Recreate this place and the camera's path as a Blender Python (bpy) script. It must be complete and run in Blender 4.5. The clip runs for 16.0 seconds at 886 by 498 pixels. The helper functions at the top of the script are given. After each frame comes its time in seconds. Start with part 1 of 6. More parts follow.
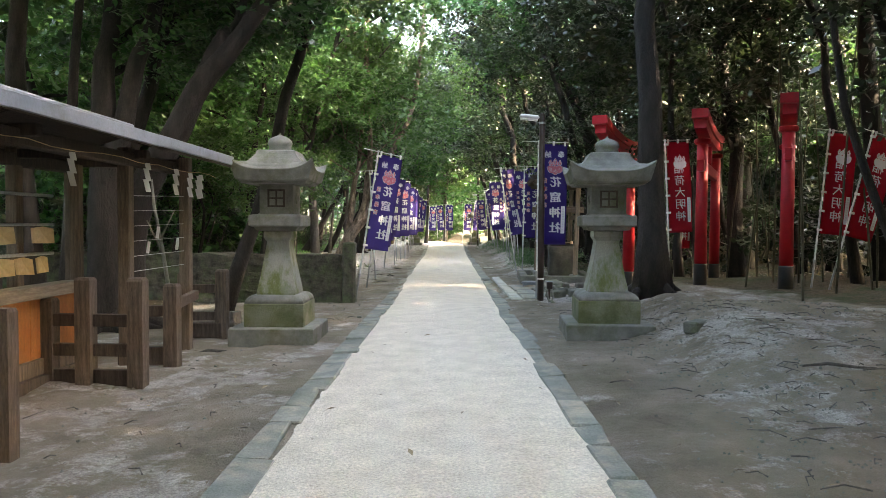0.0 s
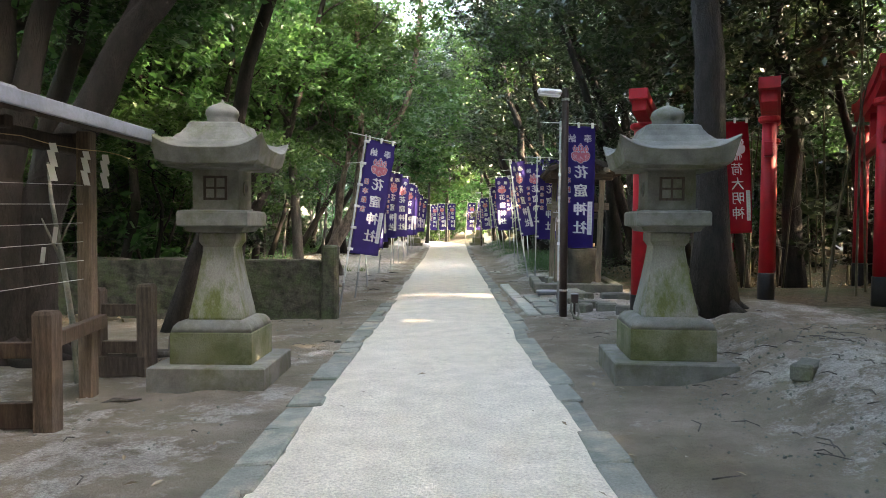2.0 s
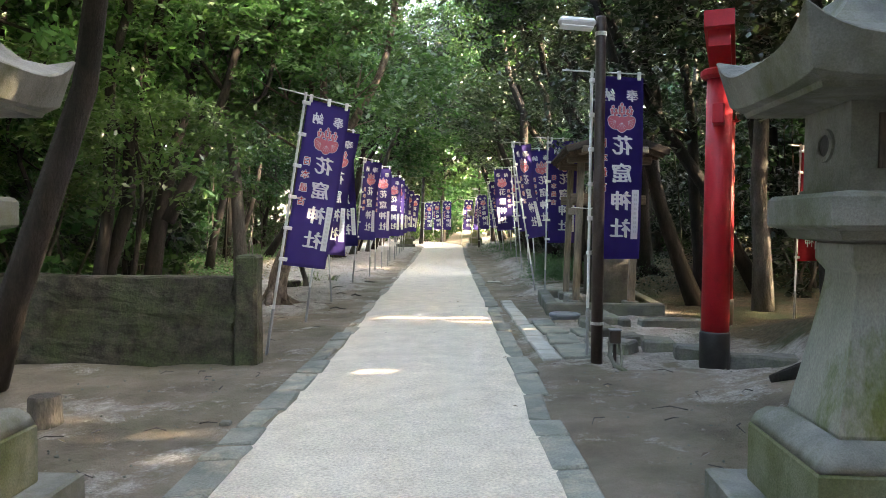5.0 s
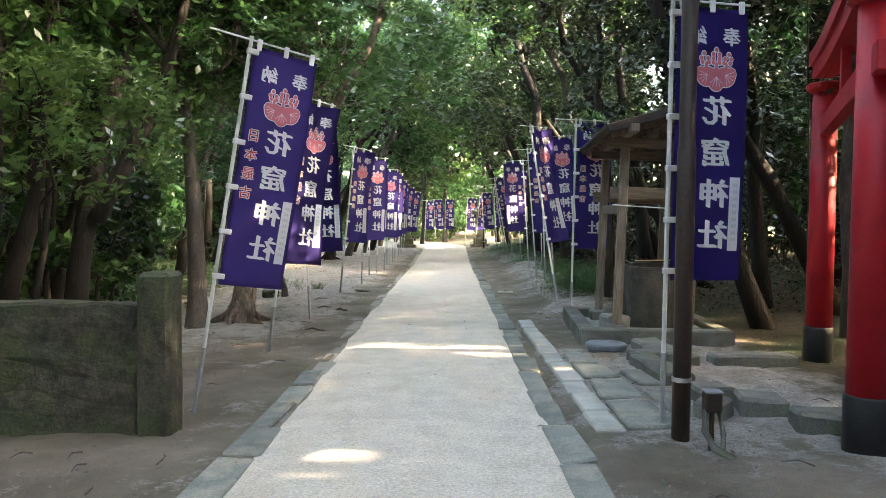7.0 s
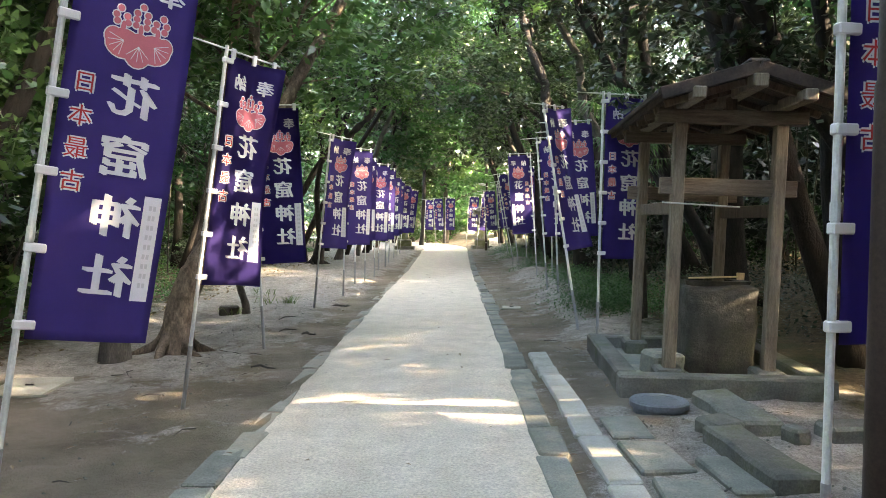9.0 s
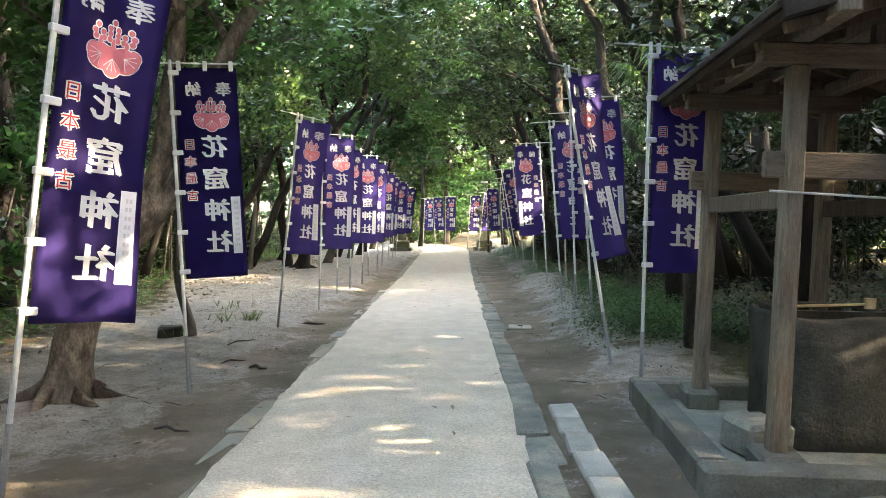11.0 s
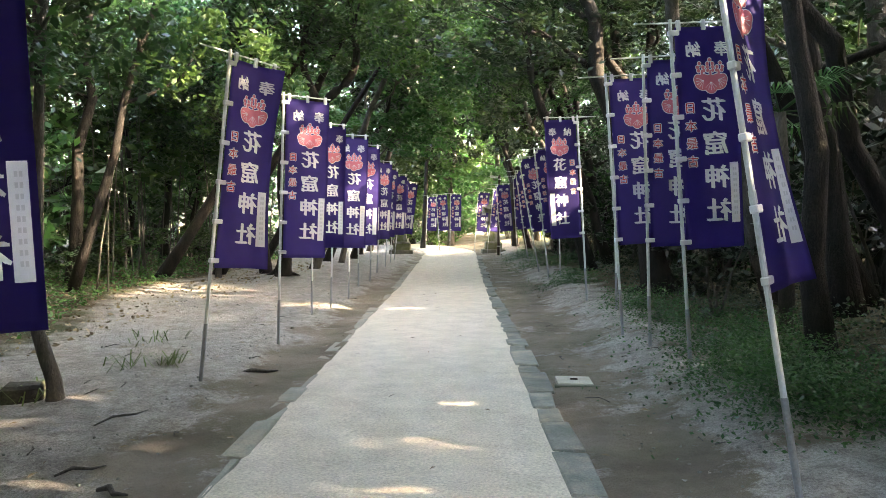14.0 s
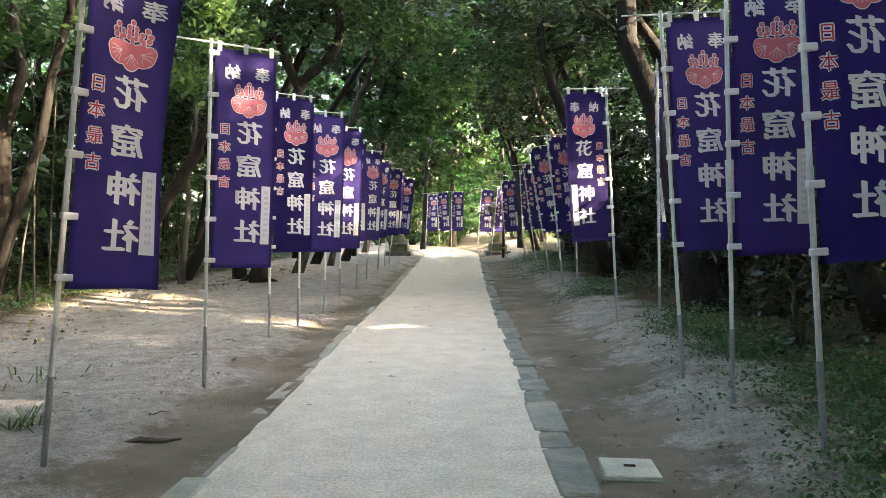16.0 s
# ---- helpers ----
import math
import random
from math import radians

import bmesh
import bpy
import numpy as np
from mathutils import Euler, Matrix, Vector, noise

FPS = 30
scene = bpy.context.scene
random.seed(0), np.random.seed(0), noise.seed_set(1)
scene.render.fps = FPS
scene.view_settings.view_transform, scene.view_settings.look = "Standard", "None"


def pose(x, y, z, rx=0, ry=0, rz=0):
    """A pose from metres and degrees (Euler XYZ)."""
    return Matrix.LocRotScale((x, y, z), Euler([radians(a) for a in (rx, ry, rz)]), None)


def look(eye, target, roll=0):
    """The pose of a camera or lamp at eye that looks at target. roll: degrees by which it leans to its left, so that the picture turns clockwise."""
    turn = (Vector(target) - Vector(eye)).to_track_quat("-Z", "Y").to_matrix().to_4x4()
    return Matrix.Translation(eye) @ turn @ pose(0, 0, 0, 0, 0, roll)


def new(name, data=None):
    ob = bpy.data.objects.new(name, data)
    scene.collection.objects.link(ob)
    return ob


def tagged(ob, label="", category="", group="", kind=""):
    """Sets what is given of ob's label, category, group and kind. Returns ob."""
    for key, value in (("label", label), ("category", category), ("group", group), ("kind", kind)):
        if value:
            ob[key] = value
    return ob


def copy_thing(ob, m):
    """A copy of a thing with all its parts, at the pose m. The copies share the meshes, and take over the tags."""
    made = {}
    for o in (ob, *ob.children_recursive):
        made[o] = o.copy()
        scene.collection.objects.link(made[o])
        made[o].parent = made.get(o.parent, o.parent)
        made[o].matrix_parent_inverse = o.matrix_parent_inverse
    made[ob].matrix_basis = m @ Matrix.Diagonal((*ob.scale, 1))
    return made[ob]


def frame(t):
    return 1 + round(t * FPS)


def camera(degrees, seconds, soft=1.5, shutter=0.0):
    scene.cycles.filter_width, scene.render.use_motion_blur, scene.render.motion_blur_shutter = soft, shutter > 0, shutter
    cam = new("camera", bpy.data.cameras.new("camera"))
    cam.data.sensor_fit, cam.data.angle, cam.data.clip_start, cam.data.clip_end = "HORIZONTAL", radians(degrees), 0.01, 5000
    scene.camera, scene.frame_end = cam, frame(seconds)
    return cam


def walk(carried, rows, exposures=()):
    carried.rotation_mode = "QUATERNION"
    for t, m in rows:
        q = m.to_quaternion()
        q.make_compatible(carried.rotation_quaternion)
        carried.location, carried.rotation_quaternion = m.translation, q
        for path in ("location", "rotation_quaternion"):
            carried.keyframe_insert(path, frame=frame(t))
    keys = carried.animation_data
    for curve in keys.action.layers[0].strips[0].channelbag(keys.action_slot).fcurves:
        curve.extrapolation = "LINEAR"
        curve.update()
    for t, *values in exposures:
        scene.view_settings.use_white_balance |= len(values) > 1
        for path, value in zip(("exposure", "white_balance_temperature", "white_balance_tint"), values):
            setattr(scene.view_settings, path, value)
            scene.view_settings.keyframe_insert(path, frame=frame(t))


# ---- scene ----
cam = camera(62.5, 16.0, soft=0.88)
EYE, LEAN, TURN = 1.5, -2.0, 1.15
ROWS = [
    (0.0, 0.000, 0.000, 0.000, -0.05, -1.92, 1.65),
    (0.5, -0.048, 0.634, 0.004, -0.02, -1.89, 1.63),
    (1.0, -0.048, 1.265, 0.013, 0.02, -1.94, 1.62),
    (1.5, -0.052, 1.903, 0.007, 0.06, -1.93, 1.70),
    (2.0, 0.020, 2.581, -0.002, 0.11, -1.96, 1.67),
    (2.5, 0.041, 3.182, -0.004, 0.16, -1.90, 1.71),
    (3.0, 0.135, 3.853, 0.004, -0.13, -1.95, 1.71),
    (3.5, 0.193, 4.486, -0.007, -0.12, -1.95, 1.75),
    (4.0, 0.267, 5.171, -0.011, -0.06, -2.00, 1.73),
    (6.5, 0.328, 8.468, 0.002, 0.14, -2.05, 1.47),
    (7.0, 0.269, 9.128, 0.017, 0.18, -2.10, 1.39),
    (7.5, 0.263, 9.733, 0.022, 0.21, -2.07, 1.46),
    (8.0, 0.278, 10.393, 0.030, 0.28, -2.12, 1.44),
    (8.5, 0.360, 11.023, 0.033, 0.32, -2.12, 1.50),
    (9.0, 0.423, 11.673, 0.059, 0.39, -2.14, 1.46),
    (11.5, 0.556, 14.716, 0.054, 0.62, -2.13, 1.40),
    (12.0, 0.464, 15.354, 0.054, 0.66, -2.10, 1.35),
    (12.5, 0.449, 15.969, 0.043, 0.69, -2.13, 1.40),
    (13.0, 0.391, 16.590, 0.056, 0.72, -2.11, 1.36),
    (13.5, 0.441, 17.218, 0.046, 0.75, -2.16, 1.40),
    (14.0, 0.417, 17.851, 0.028, 0.80, -2.12, 1.42),
    (14.5, 0.473, 18.507, 0.024, 0.84, -2.19, 1.41),
    (15.0, 0.456, 19.153, 0.015, 0.87, -2.17, 1.37),
    (15.5, 0.512, 19.791, 0.007, 0.91, -2.17, 1.30),
    (16.0, 0.514, 20.377, -0.000, 1.07, -2.11, 1.25),
]
walk(cam, [(t, pose(0, 0, EYE, 0, LEAN, TURN) @ pose(x, y, z, 90 + pitch, roll, yaw)) for t, x, y, z, yaw, pitch, roll in ROWS], [(0.0, 5.13, 8000, 15), (6.0, 5.13, 7850, 15), (12.5, 5.13, 7800, 14), (16.0, 4.84, 7700, 14)])

# ---------------- world, sun ----------------
world = bpy.data.worlds.new("sky")
scene.world = world
world.use_nodes = True
wn = world.node_tree
sky = wn.nodes.new("ShaderNodeTexSky")
sky.sky_type = 'NISHITA'
sky.sun_disc = False
sky.sun_elevation = radians(25)
sky.sun_rotation = radians(100)
sky.dust_density = 4.0
wn.nodes["Background"].inputs["Strength"].default_value = 0.15
wn.links.new(sky.outputs[0], wn.nodes["Background"].inputs["Color"])
sun = new("sun", bpy.data.lights.new("sun", 'SUN'))
sun.data.energy, sun.data.angle, sun.data.color = 1.8, radians(0.6), (1.0, 0.86, 0.66)
sun.matrix_world = look((30, -4, 14), (0, 0, 0))


# ---------------- materials ----------------
def mix_rgb(nt, fac, a, b):
    m = nt.nodes.new("ShaderNodeMix")
    m.data_type = 'RGBA'
    for key, v in ((0, fac), (6, a), (7, b)):
        if isinstance(v, (int, float)):
            m.inputs[key].default_value = v
        elif isinstance(v, tuple):
            m.inputs[key].default_value = (*v, 1) if len(v) == 3 else v
        else:
            nt.links.new(v, m.inputs[key])
    return m.outputs[2]


def noise_out(nt, coord, scale, detail=5.0, rough=0.6, lo=0.35, hi=0.65):
    n = nt.nodes.new("ShaderNodeTexNoise")
    n.inputs["Scale"].default_value, n.inputs["Detail"].default_value, n.inputs["Roughness"].default_value = scale, detail, rough
    nt.links.new(coord, n.inputs["Vector"])
    r = nt.nodes.new("ShaderNodeMapRange")
    r.inputs[1].default_value, r.inputs[2].default_value = lo, hi
    nt.links.new(n.outputs[0], r.inputs[0])
    return r.outputs[0]


def math_out(nt, op, a, b=0.0):
    m = nt.nodes.new("ShaderNodeMath")
    m.operation = op
    for k, v in ((0, a), (1, b)):
        if isinstance(v, (int, float)):
            m.inputs[k].default_value = v
        else:
            nt.links.new(v, m.inputs[k])
    return m.outputs[0]


def surface(name, a, b, scale=3.0, rough=0.8, stain=None, stain_scale=1.0, stain_at=(0.5, 0.7), grain=60.0, grain_amount=0.25,
            bump=0.3, bump_scale=40.0, stretch=None, random_tint=0.0, world_space=False, sheen=0.0, metal=0.0, spec=0.3):
    """A rough surface: two base colours, stains with their own shape, fine grain and relief."""
    m = bpy.data.materials.new(name)
    m.use_nodes = True
    nt = m.node_tree
    bsdf = nt.nodes["Principled BSDF"]
    if world_space:
        coord = nt.nodes.new("ShaderNodeNewGeometry").outputs["Position"]
    else:
        coord = nt.nodes.new("ShaderNodeTexCoord").outputs["Object"]
    if stretch:
        mp = nt.nodes.new("ShaderNodeMapping")
        mp.inputs["Scale"].default_value = stretch
        nt.links.new(coord, mp.inputs["Vector"])
        coord = mp.outputs[0]
    col = mix_rgb(nt, noise_out(nt, coord, scale), a, b)
    if stain:
        col = mix_rgb(nt, noise_out(nt, coord, stain_scale, 6, 0.7, *stain_at), col, stain)
    g = noise_out(nt, coord, grain, 3, 0.7, 0.3, 0.7)
    mult = nt.nodes.new("ShaderNodeMix")
    mult.data_type, mult.blend_type = 'RGBA', 'MULTIPLY'
    mult.inputs[0].default_value = 1.0
    nt.links.new(col, mult.inputs[6])
    gv = math_out(nt, 'ADD', math_out(nt, 'MULTIPLY', g, 2 * grain_amount), 1 - grain_amount)
    if random_tint:
        info = nt.nodes.new("ShaderNodeObjectInfo")
        rv = math_out(nt, 'ADD', math_out(nt, 'MULTIPLY', info.outputs["Random"], 2 * random_tint), 1 - random_tint)
        gv = math_out(nt, 'MULTIPLY', gv, rv)
    nt.links.new(gv, mult.inputs[7])
    nt.links.new(mult.outputs[2], bsdf.inputs["Base Color"])
    bsdf.inputs["Roughness"].default_value = rough
    bsdf.inputs["Metallic"].default_value = metal
    bsdf.inputs["Specular IOR Level"].default_value = spec
    bp = nt.nodes.new("ShaderNodeBump")
    bp.inputs["Strength"].default_value, bp.inputs["Distance"].default_value = bump, 0.02
    nt.links.new(noise_out(nt, coord, bump_scale, 6, 0.7, 0.2, 0.8), bp.inputs["Height"])
    nt.links.new(bp.outputs[0], bsdf.inputs["Normal"])
    return m


def leaf_material(name, a, b, tint=0.35, trans=0.45):
    m = bpy.data.materials.new(name)
    m.use_nodes = True
    nt = m.node_tree
    bsdf = nt.nodes["Principled BSDF"]
    geo = nt.nodes.new("ShaderNodeNewGeometry")
    col = mix_rgb(nt, geo.outputs["Random Per Island"], a, b)
    info = nt.nodes.new("ShaderNodeObjectInfo")
    hsv = nt.nodes.new("ShaderNodeHueSaturation")
    nt.links.new(col, hsv.inputs["Color"])
    nt.links.new(math_out(nt, 'ADD', math_out(nt, 'MULTIPLY', info.outputs["Random"], 2 * tint), 1 - tint), hsv.inputs["Value"])
    nt.links.new(math_out(nt, 'ADD', math_out(nt, 'MULTIPLY', info.outputs["Random"], 0.05), 0.475), hsv.inputs["Hue"])
    nt.links.new(hsv.outputs[0], bsdf.inputs["Base Color"])
    bsdf.inputs["Roughness"].default_value = 0.30
    bsdf.inputs["Specular IOR Level"].default_value = 0.5
    tr = nt.nodes.new("ShaderNodeBsdfTranslucent")
    bright = nt.nodes.new("ShaderNodeHueSaturation")
    bright.inputs["Value"].default_value, bright.inputs["Hue"].default_value = 1.6, 0.49
    nt.links.new(hsv.outputs[0], bright.inputs["Color"])
    nt.links.new(bright.outputs[0], tr.inputs["Color"])
    mixs = nt.nodes.new("ShaderNodeMixShader")
    mixs.inputs[0].default_value = trans
    nt.links.new(bsdf.outputs[0], mixs.inputs[1])
    nt.links.new(tr.outputs[0], mixs.inputs[2])
    nt.links.new(mixs.outputs[0], nt.nodes["Material Output"].inputs["Surface"])
    return m


def cloth_material(name, colour, trans=0.25, var=0.15):
    m = surface(name, colour, tuple(c * (1 - var) for c in colour), scale=4, rough=0.75, grain=400, grain_amount=0.1, bump=0.08, bump_scale=300)
    nt = m.node_tree
    bsdf = nt.nodes["Principled BSDF"]
    tr = nt.nodes.new("ShaderNodeBsdfTranslucent")
    tr.inputs["Color"].default_value = (*colour, 1)
    mixs = nt.nodes.new("ShaderNodeMixShader")
    mixs.inputs[0].default_value = trans
    nt.links.new(bsdf.outputs[0], mixs.inputs[1])
    nt.links.new(tr.outputs[0], mixs.inputs[2])
    nt.links.new(mixs.outputs[0], nt.nodes["Material Output"].inputs["Surface"])
    return m


def ground_material():
    """Packed brown earth, pale coarse sand in patches, leaf litter away from the path."""
    m = bpy.data.materials.new("earth_and_sand")
    m.use_nodes = True
    nt = m.node_tree
    bsdf = nt.nodes["Principled BSDF"]
    pos = nt.nodes.new("ShaderNodeNewGeometry").outputs["Position"]
    sep = nt.nodes.new("ShaderNodeSeparateXYZ")
    nt.links.new(pos, sep.inputs[0])
    earth = mix_rgb(nt, noise_out(nt, pos, 1.1, 6, 0.65), (0.165, 0.138, 0.105), (0.33, 0.288, 0.23))
    earth = mix_rgb(nt, math_out(nt, 'MULTIPLY', noise_out(nt, pos, 0.8, 6, 0.7, 0.45, 0.7), 0.45), earth, (0.15, 0.158, 0.085))
    coarse = noise_out(nt, pos, 6.3, 8, 0.75, 0.3, 0.62)
    fine = noise_out(nt, pos, 46, 4, 0.8, 0.36, 0.62)
    pale = mix_rgb(nt, noise_out(nt, pos, 2.3, 6, 0.7), (0.39, 0.365, 0.325), (0.60, 0.57, 0.515))
    sand = mix_rgb(nt, math_out(nt, 'MULTIPLY', math_out(nt, 'ADD', coarse, 0.25), math_out(nt, 'ADD', fine, 0.25)), (0.17, 0.155, 0.135), pale)
    # sand lies in patches, more of it on the banks away from the trodden strip
    def band(value, start, gain, most):
        v = math_out(nt, 'MULTIPLY', math_out(nt, 'SUBTRACT', value, start), gain)
        return math_out(nt, 'MINIMUM', math_out(nt, 'MAXIMUM', v, 0.0), most)
    beyond = band(sep.outputs[1], 17.5, 0.4, 1.0)
    left_bank = band(math_out(nt, 'MULTIPLY', sep.outputs[0], -1.0), 1.9, 0.6, 0.42)
    right_bank = band(sep.outputs[0], 1.3, 0.6, 0.34)
    mound = band(sep.outputs[0], 2.0, 0.2, 0.13)
    near_left = math_out(nt, 'MULTIPLY', band(math_out(nt, 'MULTIPLY', sep.outputs[0], -1.0), 1.3, 0.3, 0.14), band(math_out(nt, 'SUBTRACT', 13.0, sep.outputs[1]), 0.0, 0.2, 1.0))
    mound = math_out(nt, 'ADD', mound, near_left)
    # pale sand spread round the gate and the paving stones
    spread = math_out(nt, 'MULTIPLY', band(sep.outputs[0], 0.9, 1.0, 0.45), math_out(nt, 'MULTIPLY', band(sep.outputs[1], 13.6, 1.2, 1.0), band(math_out(nt, 'SUBTRACT', 18.2, sep.outputs[1]), 0.0, 0.8, 1.0)))
    mound = math_out(nt, 'ADD', mound, spread)
    away = math_out(nt, 'ADD', math_out(nt, 'MULTIPLY', math_out(nt, 'ADD', left_bank, right_bank), beyond), math_out(nt, 'SUBTRACT', mound, 0.06))
    patch = math_out(nt, 'ADD', noise_out(nt, pos, 0.9, 8, 0.8, 0.3, 0.75), away)
    patch_n = nt.nodes.new("ShaderNodeMapRange")
    patch_n.inputs[1].default_value, patch_n.inputs[2].default_value = 0.5, 0.66
    nt.links.new(patch, patch_n.inputs[0])
    col = mix_rgb(nt, patch_n.outputs[0], earth, sand)
    litter = mix_rgb(nt, noise_out(nt, pos, 14, 6, 0.8, 0.4, 0.6), (0.06, 0.05, 0.03), (0.15, 0.12, 0.07))
    moss = mix_rgb(nt, noise_out(nt, pos, 0.7, 5, 0.7, 0.45, 0.6), litter, (0.055, 0.075, 0.032))
    # the sandy clearing widens to the left further on
    far_l = math_out(nt, 'SUBTRACT', math_out(nt, 'SUBTRACT', -5.2, band(sep.outputs[1], 27.0, 0.3, 1.6)), sep.outputs[0])
    far_r = math_out(nt, 'SUBTRACT', sep.outputs[0], math_out(nt, 'SUBTRACT', 3.4, band(sep.outputs[1], 19.5, 0.4, 0.75)))
    near_y = math_out(nt, 'MULTIPLY', math_out(nt, 'SUBTRACT', 15.0, sep.outputs[1]), 0.35)
    near_y = math_out(nt, 'MAXIMUM', near_y, 0.0)
    far = math_out(nt, 'SUBTRACT', math_out(nt, 'MAXIMUM', far_l, far_r), near_y)
    wob = math_out(nt, 'MULTIPLY', noise_out(nt, pos, 1.5, 4, 0.7, 0.2, 0.8), 1.2)
    far = math_out(nt, 'ADD', far, math_out(nt, 'SUBTRACT', wob, 0.4))
    fr = nt.nodes.new("ShaderNodeMapRange")
    fr.inputs[1].default_value, fr.inputs[2].default_value = 0.0, 0.5
    nt.links.new(far, fr.inputs[0])
    col = mix_rgb(nt, fr.outputs[0], col, moss)
    speck = noise_out(nt, pos, 130, 2, 0.6, 0.3, 0.7)
    col = mix_rgb(nt, math_out(nt, 'MULTIPLY', speck, 0.45), col, (0.07, 0.062, 0.052))
    nt.links.new(col, bsdf.inputs["Base Color"])
    bsdf.inputs["Roughness"].default_value = 0.95
    bsdf.inputs["Specular IOR Level"].default_value = 0.15
    bp = nt.nodes.new("ShaderNodeBump")
    bp.inputs["Strength"].default_value, bp.inputs["Distance"].default_value = 0.9, 0.05
    h = math_out(nt, 'ADD', noise_out(nt, pos, 9, 8, 0.7, 0.2, 0.8), math_out(nt, 'MULTIPLY', noise_out(nt, pos, 60, 4, 0.7, 0.2, 0.8), 0.4))
    nt.links.new(h, bp.inputs["Height"])
    nt.links.new(bp.outputs[0], bsdf.inputs["Normal"])
    return m


M_ground = ground_material()
M_path = surface("pale_packed_sand", (0.555, 0.495, 0.405), (0.665, 0.595, 0.49), scale=3.4, rough=0.95, stain=(0.40, 0.36, 0.30), stain_scale=9.0,
                 stain_at=(0.58, 0.85), grain=55, grain_amount=0.28, bump=0.8, bump_scale=30, world_space=True, spec=0.15)
M_kerb = surface("green_grey_stone", (0.135, 0.15, 0.13), (0.215, 0.222, 0.192), scale=4, stain=(0.30, 0.27, 0.21), stain_scale=2.5, stain_at=(0.5, 0.68), grain=70,
                 bump=0.4, bump_scale=30, random_tint=0.16, world_space=True)
M_kerb_sandy = surface("sandy_green_stone", (0.20, 0.215, 0.18), (0.29, 0.29, 0.245), scale=4, stain=(0.30, 0.265, 0.21), stain_scale=2.5, stain_at=(0.42, 0.6), grain=70,
                       bump=0.4, bump_scale=30, random_tint=0.10, world_space=True)
M_pale_stone = surface("pale_slab", (0.31, 0.315, 0.28), (0.43, 0.425, 0.38), scale=3, stain=(0.24, 0.25, 0.21), stain_scale=2.2, stain_at=(0.55, 0.75), grain=80, grain_amount=0.15,
                       bump=0.3, random_tint=0.15, world_space=True)
M_dark_stone = surface("damp_stone", (0.10, 0.105, 0.09), (0.19, 0.19, 0.165), scale=3, stain=(0.10, 0.12, 0.06), stain_scale=1.7, grain=60, bump=0.6, bump_scale=14, random_tint=0.2)
M_lantern = surface("granite", (0.105, 0.108, 0.095), (0.20, 0.20, 0.178), scale=3.5, stain=(0.085, 0.095, 0.05), stain_scale=2.4, stain_at=(0.48, 0.68), grain=120, grain_amount=0.2,
                    bump=0.25, bump_scale=90, world_space=True)
M_lantern_moss = surface("mossy_granite", (0.165, 0.17, 0.125), (0.10, 0.118, 0.05), scale=2.6, stain=(0.06, 0.078, 0.025), stain_scale=2.4, stain_at=(0.45, 0.68), grain=100,
                         bump=0.35, bump_scale=60, world_space=True)
M_column = surface("streaked_granite", (0.17, 0.178, 0.155), (0.235, 0.238, 0.21), scale=3.0, stain=(0.095, 0.118, 0.038), stain_scale=2.1, stain_at=(0.47, 0.60), grain=110, grain_amount=0.2,
                   bump=0.3, bump_scale=70, stretch=(1, 1, 0.5), world_space=True)
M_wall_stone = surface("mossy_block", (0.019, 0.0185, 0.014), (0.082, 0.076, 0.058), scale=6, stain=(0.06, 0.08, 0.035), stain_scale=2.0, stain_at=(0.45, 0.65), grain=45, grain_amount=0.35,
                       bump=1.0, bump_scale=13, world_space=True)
M_wood = surface("grey_brown_timber", (0.085, 0.064, 0.046), (0.155, 0.12, 0.087), scale=3, stretch=(14, 14, 1.2), grain=22, grain_amount=0.3, bump=0.35, bump_scale=12, random_tint=0.2)
M_wood_fence = surface("weathered_post", (0.05, 0.038, 0.029), (0.105, 0.082, 0.062), scale=3, stretch=(12, 12, 1.2), grain=22, grain_amount=0.35, bump=0.5, bump_scale=12, random_tint=0.2)
M_wood_dark = surface("dark_timber", (0.036, 0.027, 0.021), (0.072, 0.055, 0.042), scale=3, stretch=(12, 12, 1.5), grain=20, grain_amount=0.3, bump=0.3, bump_scale=12, random_tint=0.2)
M_wood_x = surface("grey_brown_beam", (0.105, 0.082, 0.06), (0.18, 0.145, 0.11), scale=3, stretch=(1.2, 14, 14), grain=22, grain_amount=0.3, bump=0.35, bump_scale=12, random_tint=0.2)
M_wood_sill = surface("worn_pale_sill", (0.17, 0.145, 0.12), (0.27, 0.235, 0.20), scale=3, stretch=(12, 1.2, 12), grain=22, grain_amount=0.25, bump=0.25, bump_scale=12)
M_wood_pale = surface("weathered_shelter_post", (0.135, 0.112, 0.084), (0.235, 0.20, 0.152), scale=3, stretch=(14, 14, 1.2), grain=22, grain_amount=0.3, bump=0.35, bump_scale=12, random_tint=0.12)
# basin stone: the shade under the shelter roof is put into its colour
M_basin = surface("shaded_basin_stone", (0.032, 0.032, 0.027), (0.085, 0.084, 0.07), scale=3, stain=(0.05, 0.06, 0.03), stain_scale=1.7, grain=60, bump=0.6, bump_scale=14)
M_orange = surface("orange_board", (0.26, 0.10, 0.035), (0.34, 0.14, 0.05), scale=2, stretch=(6, 6, 1), grain=30, bump=0.15, rough=0.55)
M_pale_wood = surface("bare_pine", (0.56, 0.40, 0.22), (0.66, 0.50, 0.30), scale=5, grain=30, grain_amount=0.12, bump=0.1, random_tint=0.15)
M_copper = surface("grey_roof_sheet", (0.15, 0.17, 0.20), (0.21, 0.235, 0.27), scale=2, rough=0.45, grain=40, grain_amount=0.12, bump=0.1, stain=(0.11, 0.115, 0.12), stain_scale=3)
